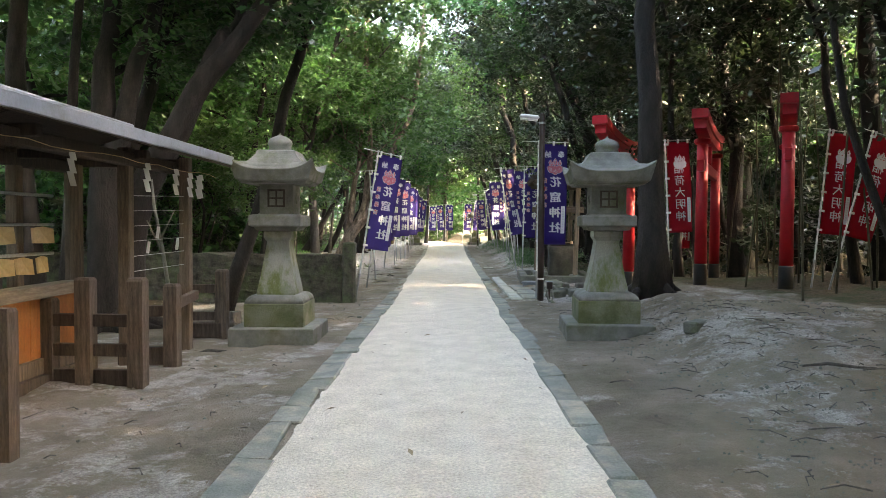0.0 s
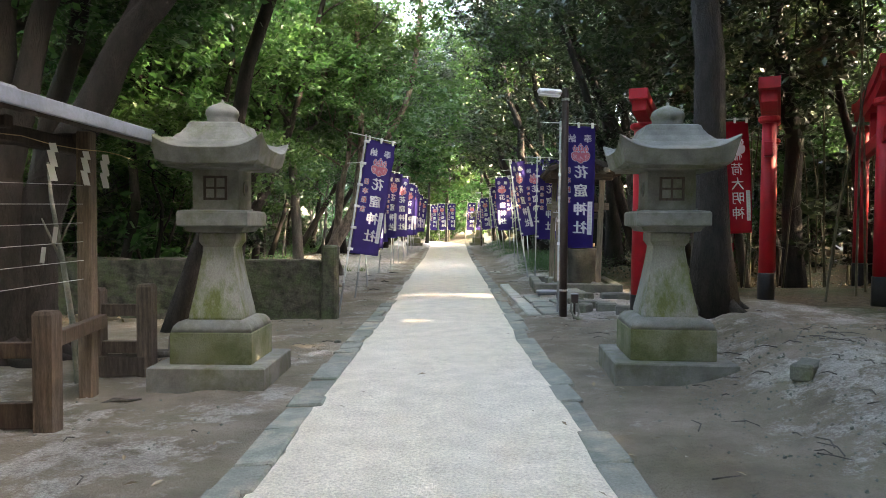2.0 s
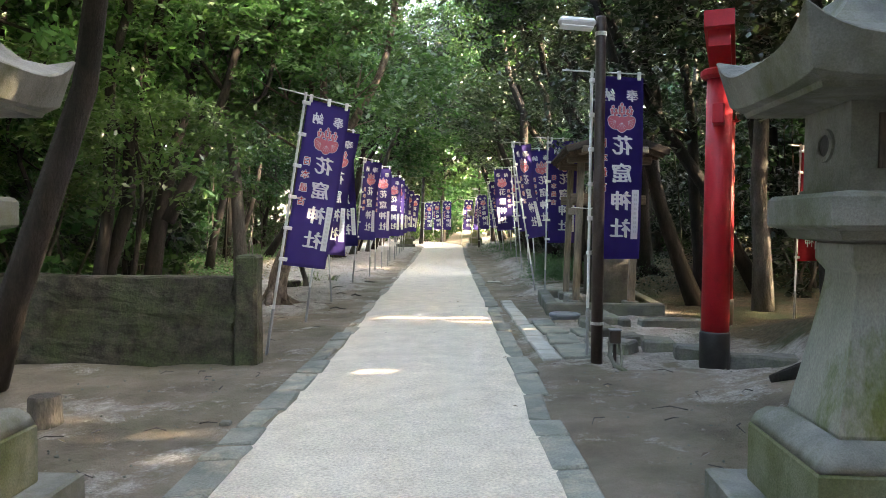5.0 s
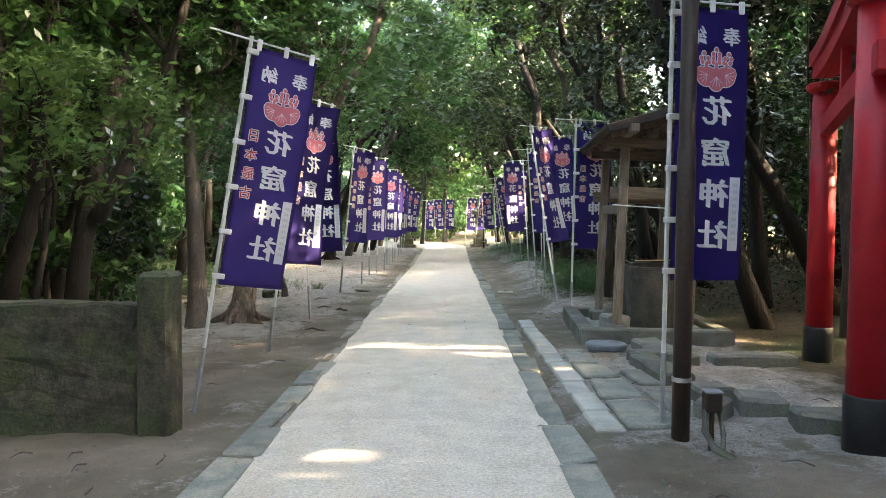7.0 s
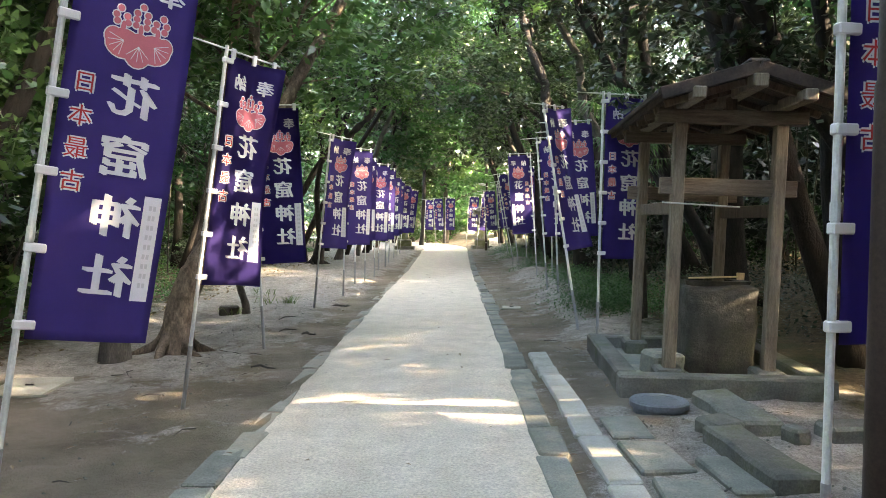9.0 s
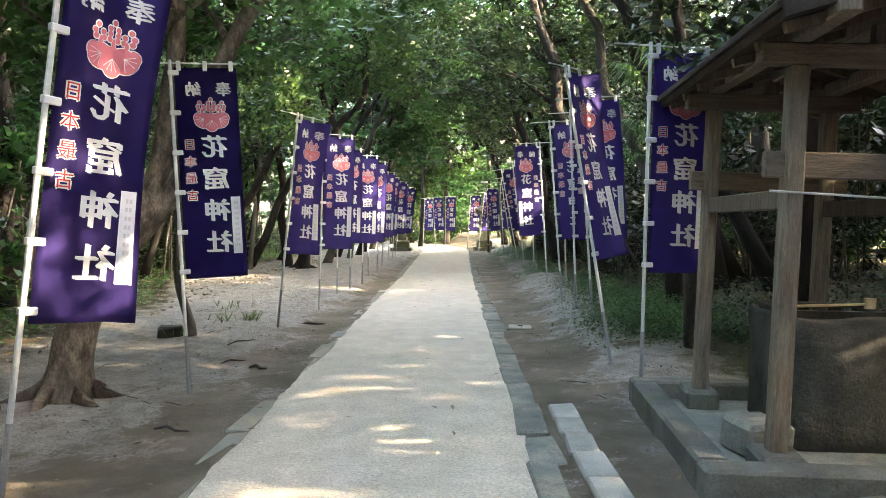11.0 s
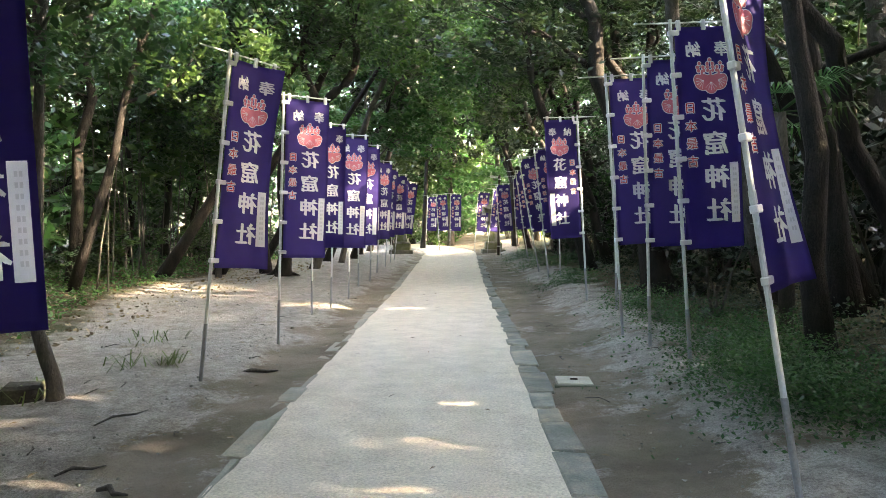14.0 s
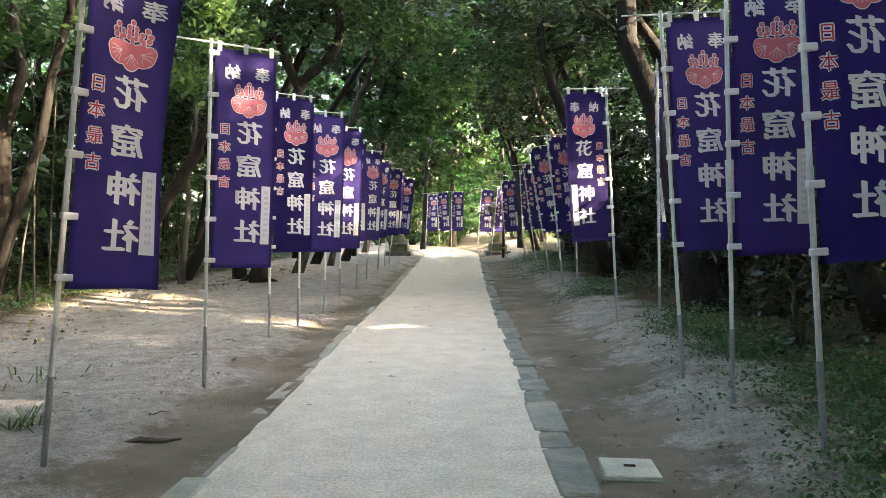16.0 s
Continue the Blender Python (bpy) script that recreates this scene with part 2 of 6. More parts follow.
M_bark_roof = surface("dark_roof_boards", (0.028, 0.023, 0.021), (0.06, 0.047, 0.04), scale=5, grain=40, bump=0.4, bump_scale=25)
M_red = surface("vermilion_paint", (0.42, 0.012, 0.024), (0.34, 0.010, 0.019), scale=2, rough=0.5, stain=(0.24, 0.014, 0.018), stain_scale=2.5, grain=60, grain_amount=0.1, bump=0.08)
M_black = surface("black_paint", (0.015, 0.015, 0.017), (0.03, 0.03, 0.03), scale=4, rough=0.5, bump=0.1)
M_post = surface("dark_brown_steel", (0.03, 0.02, 0.017), (0.05, 0.035, 0.03), scale=3, rough=0.5, stain=(0.09, 0.05, 0.03), stain_scale=3, stain_at=(0.6, 0.75), bump=0.1)
M_white_metal = surface("white_enamel", (0.72, 0.73, 0.72), (0.62, 0.63, 0.62), scale=4, rough=0.45, grain_amount=0.08, bump=0.05)
M_lamp_glass = surface("frosted_cover", (0.80, 0.82, 0.82), (0.74, 0.76, 0.76), scale=4, rough=0.3, grain_amount=0.04, bump=0.02)
M_pole = surface("white_pole", (0.62, 0.64, 0.62), (0.50, 0.52, 0.50), scale=5, rough=0.45, stretch=(1, 1, 0.6), grain_amount=0.12, bump=0.05)
M_pole_low = surface("grey_sleeve_pole", (0.22, 0.23, 0.24), (0.30, 0.31, 0.31), scale=5, rough=0.5, stain=(0.20, 0.16, 0.12), stain_scale=5, grain_amount=0.15, bump=0.08)
M_purple = cloth_material("purple_cloth", (0.062, 0.040, 0.225))
M_redcloth = cloth_material("red_cloth", (0.40, 0.012, 0.028))
M_white_ink = cloth_material("white_ink", (0.80, 0.80, 0.84), 0.2, 0.06)
M_red_ink = cloth_material("red_ink", (0.62, 0.06, 0.07), 0.2, 0.1)
M_pink_ink = cloth_material("pink_ink", (0.68, 0.20, 0.25), 0.2, 0.1)
M_tab = cloth_material("white_tab", (0.74, 0.74, 0.74), 0.2, 0.06)
M_grey_ink = cloth_material("grey_ink", (0.62, 0.62, 0.65), 0.2, 0.06)
M_paper = cloth_material("folded_paper", (0.82, 0.82, 0.80), 0.3, 0.04)
M_bark = surface("grey_bark", (0.054, 0.05, 0.043), (0.108, 0.10, 0.088), scale=2.5, stretch=(3, 3, 1), stain=(0.15, 0.14, 0.11), stain_scale=1.8, stain_at=(0.55, 0.7), grain=25, grain_amount=0.35,
                 bump=0.9, bump_scale=12)
# bark of backlit trunks: their shade is put into the base colour
M_bark_shaded = surface("shaded_bark", (0.0095, 0.008, 0.007), (0.026, 0.0215, 0.018), scale=2.5, stretch=(3, 3, 1), grain=25, grain_amount=0.35, bump=0.9, bump_scale=12)
M_bark_red = surface("red_brown_bark", (0.075, 0.058, 0.043), (0.25, 0.20, 0.15), scale=5.5, stretch=(2, 2, 1), stain=(0.045, 0.04, 0.03), stain_scale=3.0, grain=25, grain_amount=0.35, bump=0.9, bump_scale=10)
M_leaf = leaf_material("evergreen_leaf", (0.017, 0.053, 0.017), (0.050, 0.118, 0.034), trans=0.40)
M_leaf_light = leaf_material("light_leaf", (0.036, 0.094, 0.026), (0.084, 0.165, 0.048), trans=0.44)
# leaf copy with the shade of the gloomier foliage put into its colour
M_leaf_shaded = leaf_material("shaded_leaf", (0.009, 0.022, 0.009), (0.021, 0.042, 0.015), trans=0.22)
M_grass = leaf_material("grass_blade", (0.05, 0.10, 0.02), (0.10, 0.16, 0.04), trans=0.3)
M_bamboo = surface("bamboo_stem", (0.03, 0.03, 0.018), (0.075, 0.068, 0.04), scale=2, grain=20, bump=0.1, random_tint=0.2, world_space=True)
M_dead = leaf_material("fallen_leaf", (0.11, 0.08, 0.05), (0.25, 0.19, 0.095), trans=0.1)
M_cover = surface("cement_cover", (0.36, 0.34, 0.27), (0.45, 0.43, 0.36), scale=4, grain=80, bump=0.2)
M_plastic = surface("blue_grey_lid", (0.12, 0.14, 0.16), (0.16, 0.18, 0.20), scale=4, rough=0.5, bump=0.1)
M_steel = surface("galvanised_steel", (0.40, 0.41, 0.42), (0.50, 0.51, 0.52), scale=6, rough=0.35, metal=0.8, bump=0.05)
M_wire = surface("wire", (0.40, 0.42, 0.42), (0.5, 0.5, 0.5), rough=0.4)
M_water = bpy.data.materials.new("water")
M_water.use_nodes = True
M_water.node_tree.nodes["Principled BSDF"].inputs["Base Color"].default_value = (0.02, 0.025, 0.02, 1)
M_water.node_tree.nodes["Principled BSDF"].inputs["Roughness"].default_value = 0.05


# ---------------- mesh helpers ----------------
def mesh_of(name, bm, material, smooth=False):
    me = bpy.data.meshes.new(name)
    bm.normal_update()
    bm.to_mesh(me)
    bm.free()
    me.materials.append(material)
    if smooth:
        me.polygons.foreach_set("use_smooth", [True] * len(me.polygons))
    return me


def part(name, bm, material, parent, label="", smooth=False):
    ob = new(name, mesh_of(name, bm, material, smooth))
    ob.parent = parent
    if label:
        tagged(ob, label)
    return ob


def thing(name, bm, material, label, category, group="", kind="", at=None, smooth=False):
    ob = new(name, mesh_of(name, bm, material, smooth))
    if at:
        ob.matrix_world = at
    return tagged(ob, label, category, group, kind)


def holder(name, label, category, group="", kind="", at=None):
    ob = new(name)
    ob.empty_display_size = 0.1
    if at:
        ob.matrix_world = at
    return tagged(ob, label, category, group, kind)


def box(bm, x0, x1, y0, y1, z0, z1, bevel=0.0, m=None):
    r = bmesh.ops.create_cube(bm, size=1.0)
    vs = r["verts"]
    for v in vs:
        v.co = Vector(((x0 + x1) / 2 + v.co.x * (x1 - x0), (y0 + y1) / 2 + v.co.y * (y1 - y0), (z0 + z1) / 2 + v.co.z * (z1 - z0)))
    if bevel:
        es = list({e for v in vs for e in v.link_edges})
        r = bmesh.ops.bevel(bm, geom=es, offset=bevel, segments=1, affect='EDGES', profile=0.5)
        vs = list({v for f in r["faces"] for v in f.verts} | {v for v in vs if v.is_valid})
    if m is not None:
        for v in vs:
            v.co = m @ v.co
    return vs


def new_box(x0, x1, y0, y1, z0, z1, bevel=0.0, m=None):
    bm = bmesh.new()
    box(bm, x0, x1, y0, y1, z0, z1, bevel, m)
    return bm


def tube(bm, pts, radii, seg=8, cap=True):
    """A tapered tube along points."""
    rings = []
    for i, p in enumerate(pts):
        p = Vector(p)
        d = (Vector(pts[min(i + 1, len(pts) - 1)]) - Vector(pts[max(i - 1, 0)]))
        d = d.normalized() if d.length > 1e-6 else Vector((0, 0, 1))
        u = d.orthogonal().normalized() if abs(d.z) < 0.9 else (Vector((1, 0, 0)) - d * d.x).normalized()
        w = d.cross(u)
        rings.append([bm.verts.new(p + (u * math.cos(2 * math.pi * k / seg) + w * math.sin(2 * math.pi * k / seg)) * radii[i]) for k in range(seg)])
    for a, b in zip(rings, rings[1:]):
        for k in range(seg):
            bm.faces.new((a[k], a[(k + 1) % seg], b[(k + 1) % seg], b[k]))
    if cap:
        bm.faces.new(rings[0][::-1])
        bm.faces.new(rings[-1])


def rod(p, q, r, seg=10, r2=None):
    bm = bmesh.new()
    tube(bm, [p, q], [r, r if r2 is None else r2], seg)
    return bm


def square_loft(profile, n=1, lift=None):
    """Square rings (half width, height) joined up; lift(i, s): how far a ring's edge rises at s from -1 to 1 along it."""
    bm = bmesh.new()
    rings = []
    for i, (h, z) in enumerate(profile):
        ring = []
        for side in range(4):
            for k in range(n):
                s = -1 + 2 * k / n
                x, y = [(s, -1), (1, s), (-s, 1), (-1, -s)][side]
                ring.append(bm.verts.new((x * h, y * h, z + (lift(i, s) if lift else 0))))
        rings.append(ring)
    c = 4 * n
    for a, b in zip(rings, rings[1:]):
        for k in range(c):
            bm.faces.new((a[k], a[(k + 1) % c], b[(k + 1) % c], b[k]))
    bm.faces.new(rings[0][::-1])
    bm.faces.new(rings[-1])
    return bm


def revolve(profile, seg=20):
    bm = bmesh.new()
    rings = [[bm.verts.new((r * math.cos(2 * math.pi * k / seg), r * math.sin(2 * math.pi * k / seg), z)) for k in range(seg)] for r, z in profile]
    for a, b in zip(rings, rings[1:]):
        for k in range(seg):
            bm.faces.new((a[k], a[(k + 1) % seg], b[(k + 1) % seg], b[k]))
    bm.faces.new(rings[0][::-1])
    bm.faces.new(rings[-1])
    return bm


def rough_stone(sx, sy, sz, seed, amount=0.06):
    """A worn block, its base at z = 0."""
    bm = bmesh.new()
    box(bm, -sx / 2, sx / 2, -sy / 2, sy / 2, 0, sz, min(sx, sy, sz) * 0.14)
    bmesh.ops.subdivide_edges(bm, edges=[e for e in bm.edges if e.calc_length() > 0.12], cuts=2, use_grid_fill=True)
    for v in bm.verts:
        n = noise.noise_vector(v.co * 3.1 + Vector((seed * 7.3, seed * 1.7, 0)))
        v.co += n * amount * min(sx, sy, sz * 2)
    return bm


# ---------------- ground and path ----------------
def step(a, b, x):
    t = max(0.0, min(1.0, (x - a) / (b - a)))
    return t * t * (3 - 2 * t)


def bend(y):
    """How far the path has turned to the left, far ahead."""
    return -0.021 * max(0.0, y - 54.0) ** 2 if y < 72 else -6.804 - 0.756 * (y - 72)


def path_left(y):
    base = np.interp(y, [0, 4, 10, 15.5, 20, 28, 36, 50, 60], [-1.17, -1.19, -1.25, -1.26, -1.40, -1.54, -1.62, -2.0, -2.4])
    return float(base) + bend(y)


def path_right(y):
    base = np.interp(y, [0, 4, 8, 12, 17, 21, 26, 32, 38, 60], [0.95, 0.93, 0.85, 0.76, 0.74, 0.70, 0.62, 0.55, 0.50, 0.45])
    return float(base) + bend(y)


def ground_z(x, y):
    z = 0.03 * max(-3.0, min(2.2, x - bend(y)))
    xr = x - bend(y)
    z += 0.20 * step(1.35, 2.3, xr) * step(19.5, 23.5, y)
    z += 0.25 * step(2.4, 5.0, xr) * step(18.5, 24.5, y)
    z += 0.40 * step(2.0, 3.4, xr) * step(4.0, 8.5, y) * (1 - step(0.0, 2.7, y - 11.5 - 3.0 * step(3.3, 4.3, xr)))
    z += 0.10 * step(4.5, 8.0, xr)
    z += 0.09 * step(-2.0, -2.6, xr) * step(22, 25, y)
    z += 0.15 * step(-5.0, -9.0, xr)
    rough = step(0.9, 1.8, abs(xr + 0.25) - 0.4)
    z += rough * (0.04 * noise.noise((x * 0.9, y * 0.9, 0)) + 0.034 * noise.noise((x * 2.9, y * 2.9, 4)) + 0.018 * noise.noise((x * 7.5, y * 7.5, 2)))
    if path_left(y) < x < path_right(y) + 0.25:
        z -= 0.02
    return z


def ground():
    xs = np.concatenate([[-600, -250, -110, -60, -35, -24, -18], np.arange(-14, -4, 0.4), np.arange(-4, 4.6, 0.13), np.arange(4.6, 14, 0.4), [18, 24, 35, 60, 110, 250, 600]])
    ys = np.concatenate([[-500, -200, -80, -40, -20, -10, -6], np.arange(-4, 3, 0.5), np.arange(3, 34, 0.14), np.arange(34, 80, 0.6), [85, 100, 130, 180, 300, 700]])
    verts = [(float(x), float(y), ground_z(float(x), float(y))) for y in ys for x in xs]
    w = len(xs)
    faces = [(j * w + i, j * w + i + 1, (j + 1) * w + i + 1, (j + 1) * w + i) for j in range(len(ys) - 1) for i in range(w - 1)]
    me = bpy.data.meshes.new("ground")
    me.from_pydata(verts, [], faces)
    me.materials.append(M_ground)
    me.polygons.foreach_set("use_smooth", [True] * len(faces))
    tagged(new("ground", me), "packed brown earth with pale coarse sand and leaf litter", "ground", kind="structure")


def path_z(x, y):
    return 0.03 * max(-3.0, min(2.2, x - bend(y))) + 0.004 + 0.012 * (1 - ((x - bend(y) + 0.3) / 1.3) ** 2)


def path():
    ys = np.concatenate([np.arange(-6, 36, 0.1), np.arange(36, 82, 0.5)])
    bm = bmesh.new()
    rows = []
    n = 14
    for y in ys:
        y = float(y)
        l = path_left(y) + 0.05 * noise.noise((y * 1.3, 0, 7)) + 0.03 * noise.noise((y * 6, 2, 7)) - 0.04 * step(14, 20, y) * noise.noise((y * 0.5, 9, 1))
        r = path_right(y) + 0.025 * noise.noise((y * 1.7, 5, 3)) + 0.015 * noise.noise((y * 6, 8, 7))
        row = []
        for k in range(n + 1):
            x = l + (r - l) * k / n
            z = path_z(x, y) + 0.004 * noise.noise((x * 3, y * 3, 0)) + (-0.012 if k in (0, n) else 0.0)
            row.append(bm.verts.new((x, y, z)))
        rows.append(row)
    for a, b in zip(rows, rows[1:]):
        for k in range(n):
            bm.faces.new((a[k], a[k + 1], b[k + 1], b[k]))
    tagged(new("path", mesh_of("path", bm, M_path, True)), "pale sandy footpath through the trees", "path", kind="structure")


ground()
path()


# ---------------- banners ----------------
BW, BH, BTOP = 0.56, 1.98, 3.13


def glyph(text, size, fat, outline=0):
    """One character as a flat mesh, its strokes made heavier by fat."""
    cu = bpy.data.curves.new("glyph", 'FONT')
    cu.body, cu.size = text, size
    cu.align_x, cu.align_y = 'CENTER', 'CENTER'
    cu.resolution_u = 1
    ob = new("glyph", cu)
    dg = bpy.context.evaluated_depsgraph_get()
    me = bpy.data.meshes.new_from_object(ob.evaluated_get(dg))
    bpy.data.objects.remove(ob)
    bpy.data.curves.remove(cu)
    bm = bmesh.new()
    bm.from_mesh(me)
    bpy.data.meshes.remove(me)
    if bm.verts:
        lo = Vector([min(v.co[i] for v in bm.verts) for i in range(3)])
        hi = Vector([max(v.co[i] for v in bm.verts) for i in range(3)])
        for v in bm.verts:
            v.co -= (lo + hi) / 2
    base = bm.verts[:] + bm.edges[:] + bm.faces[:]
    ring = 1 if fat < 0.005 else 2 if outline == 0 else 4
    for k in range(ring if fat else 0):
        a = 2 * math.pi * k / ring + 0.4
        d = bmesh.ops.duplicate(bm, geom=base)
        for v in d["geom"]:
            if isinstance(v, bmesh.types.BMVert):
                v.co += Vector((math.cos(a) * fat, math.sin(a) * fat, 0.0002 * (k + 1)))
    return bm


def both_faces(bm, cx, cz, sx, sz, wave, off):
    """Lay a flat drawing (u to the right, v up) on both faces of the cloth, to be read from its front (+y)."""
    for k in range(-3, 4):
        for no, co in (((1, 0, 0), (k * 0.08, 0, 0)), ((0, 1, 0), (0, k * 0.08, 0))):
            bmesh.ops.bisect_plane(bm, geom=bm.verts[:] + bm.edges[:] + bm.faces[:], plane_co=co, plane_no=no)
    dup = bmesh.ops.duplicate(bm, geom=bm.verts[:] + bm.edges[:] + bm.faces[:])
    back = {v for v in dup["geom"] if isinstance(v, bmesh.types.BMVert)}
    for v in bm.verts:
        x, z = cx - v.co.x * sx, cz + v.co.y * sz
        o = off + v.co.z
        v.co = Vector((x, wave(x, z) + (-o if v in back else o), z))
    return bm


def ellipse(bm, cx, cy, rx, ry, n=18, a0=0.0):
    bm.faces.new([bm.verts.new((cx + rx * math.cos(a0 + 2 * math.pi * k / n), cy + ry * math.sin(a0 + 2 * math.pi * k / n), 0)) for k in range(n)])


def crest_shape(grow=0.0):
    """Three broad leaves below three flower spikes."""
    bm = bmesh.new()
    g = grow
    ellipse(bm, 0, -0.065, 0.07 + g, 0.085 + g)
    for sgn in (-1, 1):
        ellipse(bm, sgn * 0.075, -0.045, 0.085 + g, 0.072 + g)
        ellipse(bm, sgn * 0.125, -0.02, 0.042 + g, 0.045 + g)
    for cx, cy, tilt in ((0, 0.035, 0.0), (-0.085, 0.035, 0.25), (0.085, 0.035, -0.25)):
        ellipse(bm, cx, cy, 0.012 + g, 0.03 + g, 10)
        for k in range(3 if cx else 4):
            up = 0.022 + 0.030 * k
            for w in ((-0.026, 0.026) if k < (2 if cx else 3) else (0.0,)):
                ellipse(bm, cx + w - tilt * up, cy + up + 0.004 * (w == 0), 0.0165 + g, 0.0165 + g, 10)
    return bm


def lines_on_crest():
    bm = bmesh.new()
    for cx, cy, a in ((0, -0.045, -90), (-0.075, -0.03, -150), (0.075, -0.03, -30)):
        for k in (-2, -1, 0, 1, 2):
            ang = radians(a + k * 24)
            d = Vector((math.cos(ang), math.sin(ang), 0))
            s = Vector((-d.y, d.x, 0)) * 0.0016
            c = Vector((cx, cy, 0))
            bm.faces.new([bm.verts.new(p) for p in (c - s, c + d * 0.075 - s, c + d * 0.075 + s, c + s)])
    return bm


def cloth_mesh(wave, h=BH, w=BW):
    bm = bmesh.new()
    nx, nz = 14, 40
    grid = [[bm.verts.new((0.035 + w * i / nx, wave(0.035 + w * i / nx, BTOP - 0.07 - h * j / nz), BTOP - 0.07 - h * j / nz)) for i in range(nx + 1)] for j in range(nz + 1)]
    for j in range(nz):
        for i in range(nx):
            bm.faces.new((grid[j][i], grid[j + 1][i], grid[j + 1][i + 1], grid[j][i + 1]))
    bmesh.ops.solidify(bm, geom=bm.faces[:], thickness=0.002)
    return bm


def banner(label, group, wave, cloth, texts, crest=True):
    """A pole in two pieces, a crossbar and a hanging cloth with lettering on it."""
    b = holder("banner", label, "banner", group)
    part("lower_pole", rod((0, 0, -0.25), (0, 0, 0.55), 0.019), M_pole_low, b, "dark grey lower pole")
    up = part("upper_pole", rod((0, 0, 0.55), (0, 0, BTOP), 0.0165), M_pole, b, "white upper pole")
    part("joint", rod((0, 0, 1.55), (0, 0, 1.62), 0.02), M_pole, up)
    part("crossbar", rod((-0.34, 0, BTOP - 0.03), (BW + 0.05, 0, BTOP - 0.03), 0.008, 8), M_pole, b)
    c = part("cloth", cloth_mesh(wave), cloth, b, "", True)
    for i in range(6):
        z = BTOP - 0.12 - i * (BH - 0.12) / 5
        part("loop", new_box(-0.022, 0.075, -0.022, 0.022, z - 0.022, z + 0.022, 0.006), M_tab, b)
    for i in range(3):
        x = 0.075 + i * (BW - 0.09) / 2
        part("loop", new_box(x - 0.02, x + 0.02, -0.012, 0.012, BTOP - 0.1, BTOP - 0.008, 0.004), M_tab, b)
    top = BTOP - 0.07
    for text, cx, down, size, sx, sz, fat, outline, mat in texts:
        if outline:
            tagged(part("character_outline", both_faces(glyph(text, size, fat + 0.008, 1), cx, top - down, sx, sz, wave, 0.004), M_white_ink, c), kind="stuff")
        part("character", both_faces(glyph(text, size, fat), cx, top - down, sx, sz, wave, 0.006), mat, c)
    if crest:
        part("crest_outline", both_faces(crest_shape(0.006), 0.035 + 0.31, top - 0.45, 0.95, 1.0, wave, 0.004), M_white_ink, c)
        part("crest", both_faces(crest_shape(), 0.035 + 0.31, top - 0.45, 0.95, 1.0, wave, 0.0055), M_pink_ink if cloth is M_purple else M_white_ink, c, "pink leaf crest")
        tagged(part("crest_vein", both_faces(lines_on_crest(), 0.035 + 0.31, top - 0.45, 0.95, 1.0, wave, 0.007), M_white_ink, c), kind="stuff")
    strip = bmesh.new()
    strip.faces.new([strip.verts.new(p) for p in ((-0.042, -0.27, 0), (0.042, -0.27, 0), (0.042, 0.27, 0), (-0.042, 0.27, 0))])
    part("donor_strip", both_faces(strip, 0.035 + 0.485, top - 1.49, 1, 1, wave, 0.004), M_white_ink, c, "white strip")
    marks = bmesh.new()
    for k in range(9):
        for u in (-0.012, 0.008):
            marks.faces.new([marks.verts.new(p) for p in ((u - 0.008, 0.2 - k * 0.05, 0), (u + 0.006, 0.2 - k * 0.05, 0), (u + 0.006, 0.225 - k * 0.05, 0), (u - 0.008, 0.225 - k * 0.05, 0))])
    tagged(part("small_writing", both_faces(marks, 0.035 + 0.485, top - 1.49, 1, 1, wave, 0.006), M_grey_ink, c), kind="stuff")
    return b


def wave_kind(a, ph, fold):
    def wave(x, z):
        s = x / 0.6
        return s * (a * math.sin(2 * math.pi * (x / 0.75 + ph) + z * 1.1) + 0.03 * math.sin(z * 1.7 + ph * 9)) + fold * step(0.40, 0.62, x) * (0.6 + 0.4 * math.sin(z * 2.2 + ph))
    return wave


MAIN = [("\u5949", 0.035 + 0.43, 0.20, 0.15, 0.95, 0.95, 0.006, False, M_white_ink), ("\u7d0d", 0.035 + 0.16, 0.20, 0.15, 0.95, 0.95, 0.006, False, M_white_ink)]
MAIN += [(ch, 0.035 + 0.32, 0.74 + 0.30 * i, 0.24, 1.0, 0.92, 0.010, False, M_white_ink) for i, ch in enumerate("\u82b1\u7a9f\u795e\u793e")]
MAIN += [(ch, 0.035 + 0.10, 0.72 + 0.158 * i, 0.105, 1.0, 1.0, 0.001, True, M_red_ink) for i, ch in enumerate("\u65e5\u672c\u6700\u53e4")]
RED = [(ch, 0.035 + 0.28, 0.58 + 0.26 * i, 0.26, 1.0, 0.9, 0.004, False, M_white_ink) for i, ch in enumerate("\u7a32\u8377\u5927\u660e\u795e")]

LABEL = "purple cloth banner with white lettering on a white pole"
kinds = [banner(LABEL, "banners along the path", wave_kind(0.012, 0.1, 0.0), M_purple, MAIN),
         banner(LABEL, "banners along the path", wave_kind(0.02, 0.55, 0.04), M_purple, MAIN),
         banner(LABEL, "banners along the path", wave_kind(0.022, 0.3, -0.14), M_purple, MAIN)]
red_kind = banner("red cloth banner with white lettering on a white pole", "red banners by the gates", wave_kind(0.015, 0.2, 0.02), M_redcloth, RED)
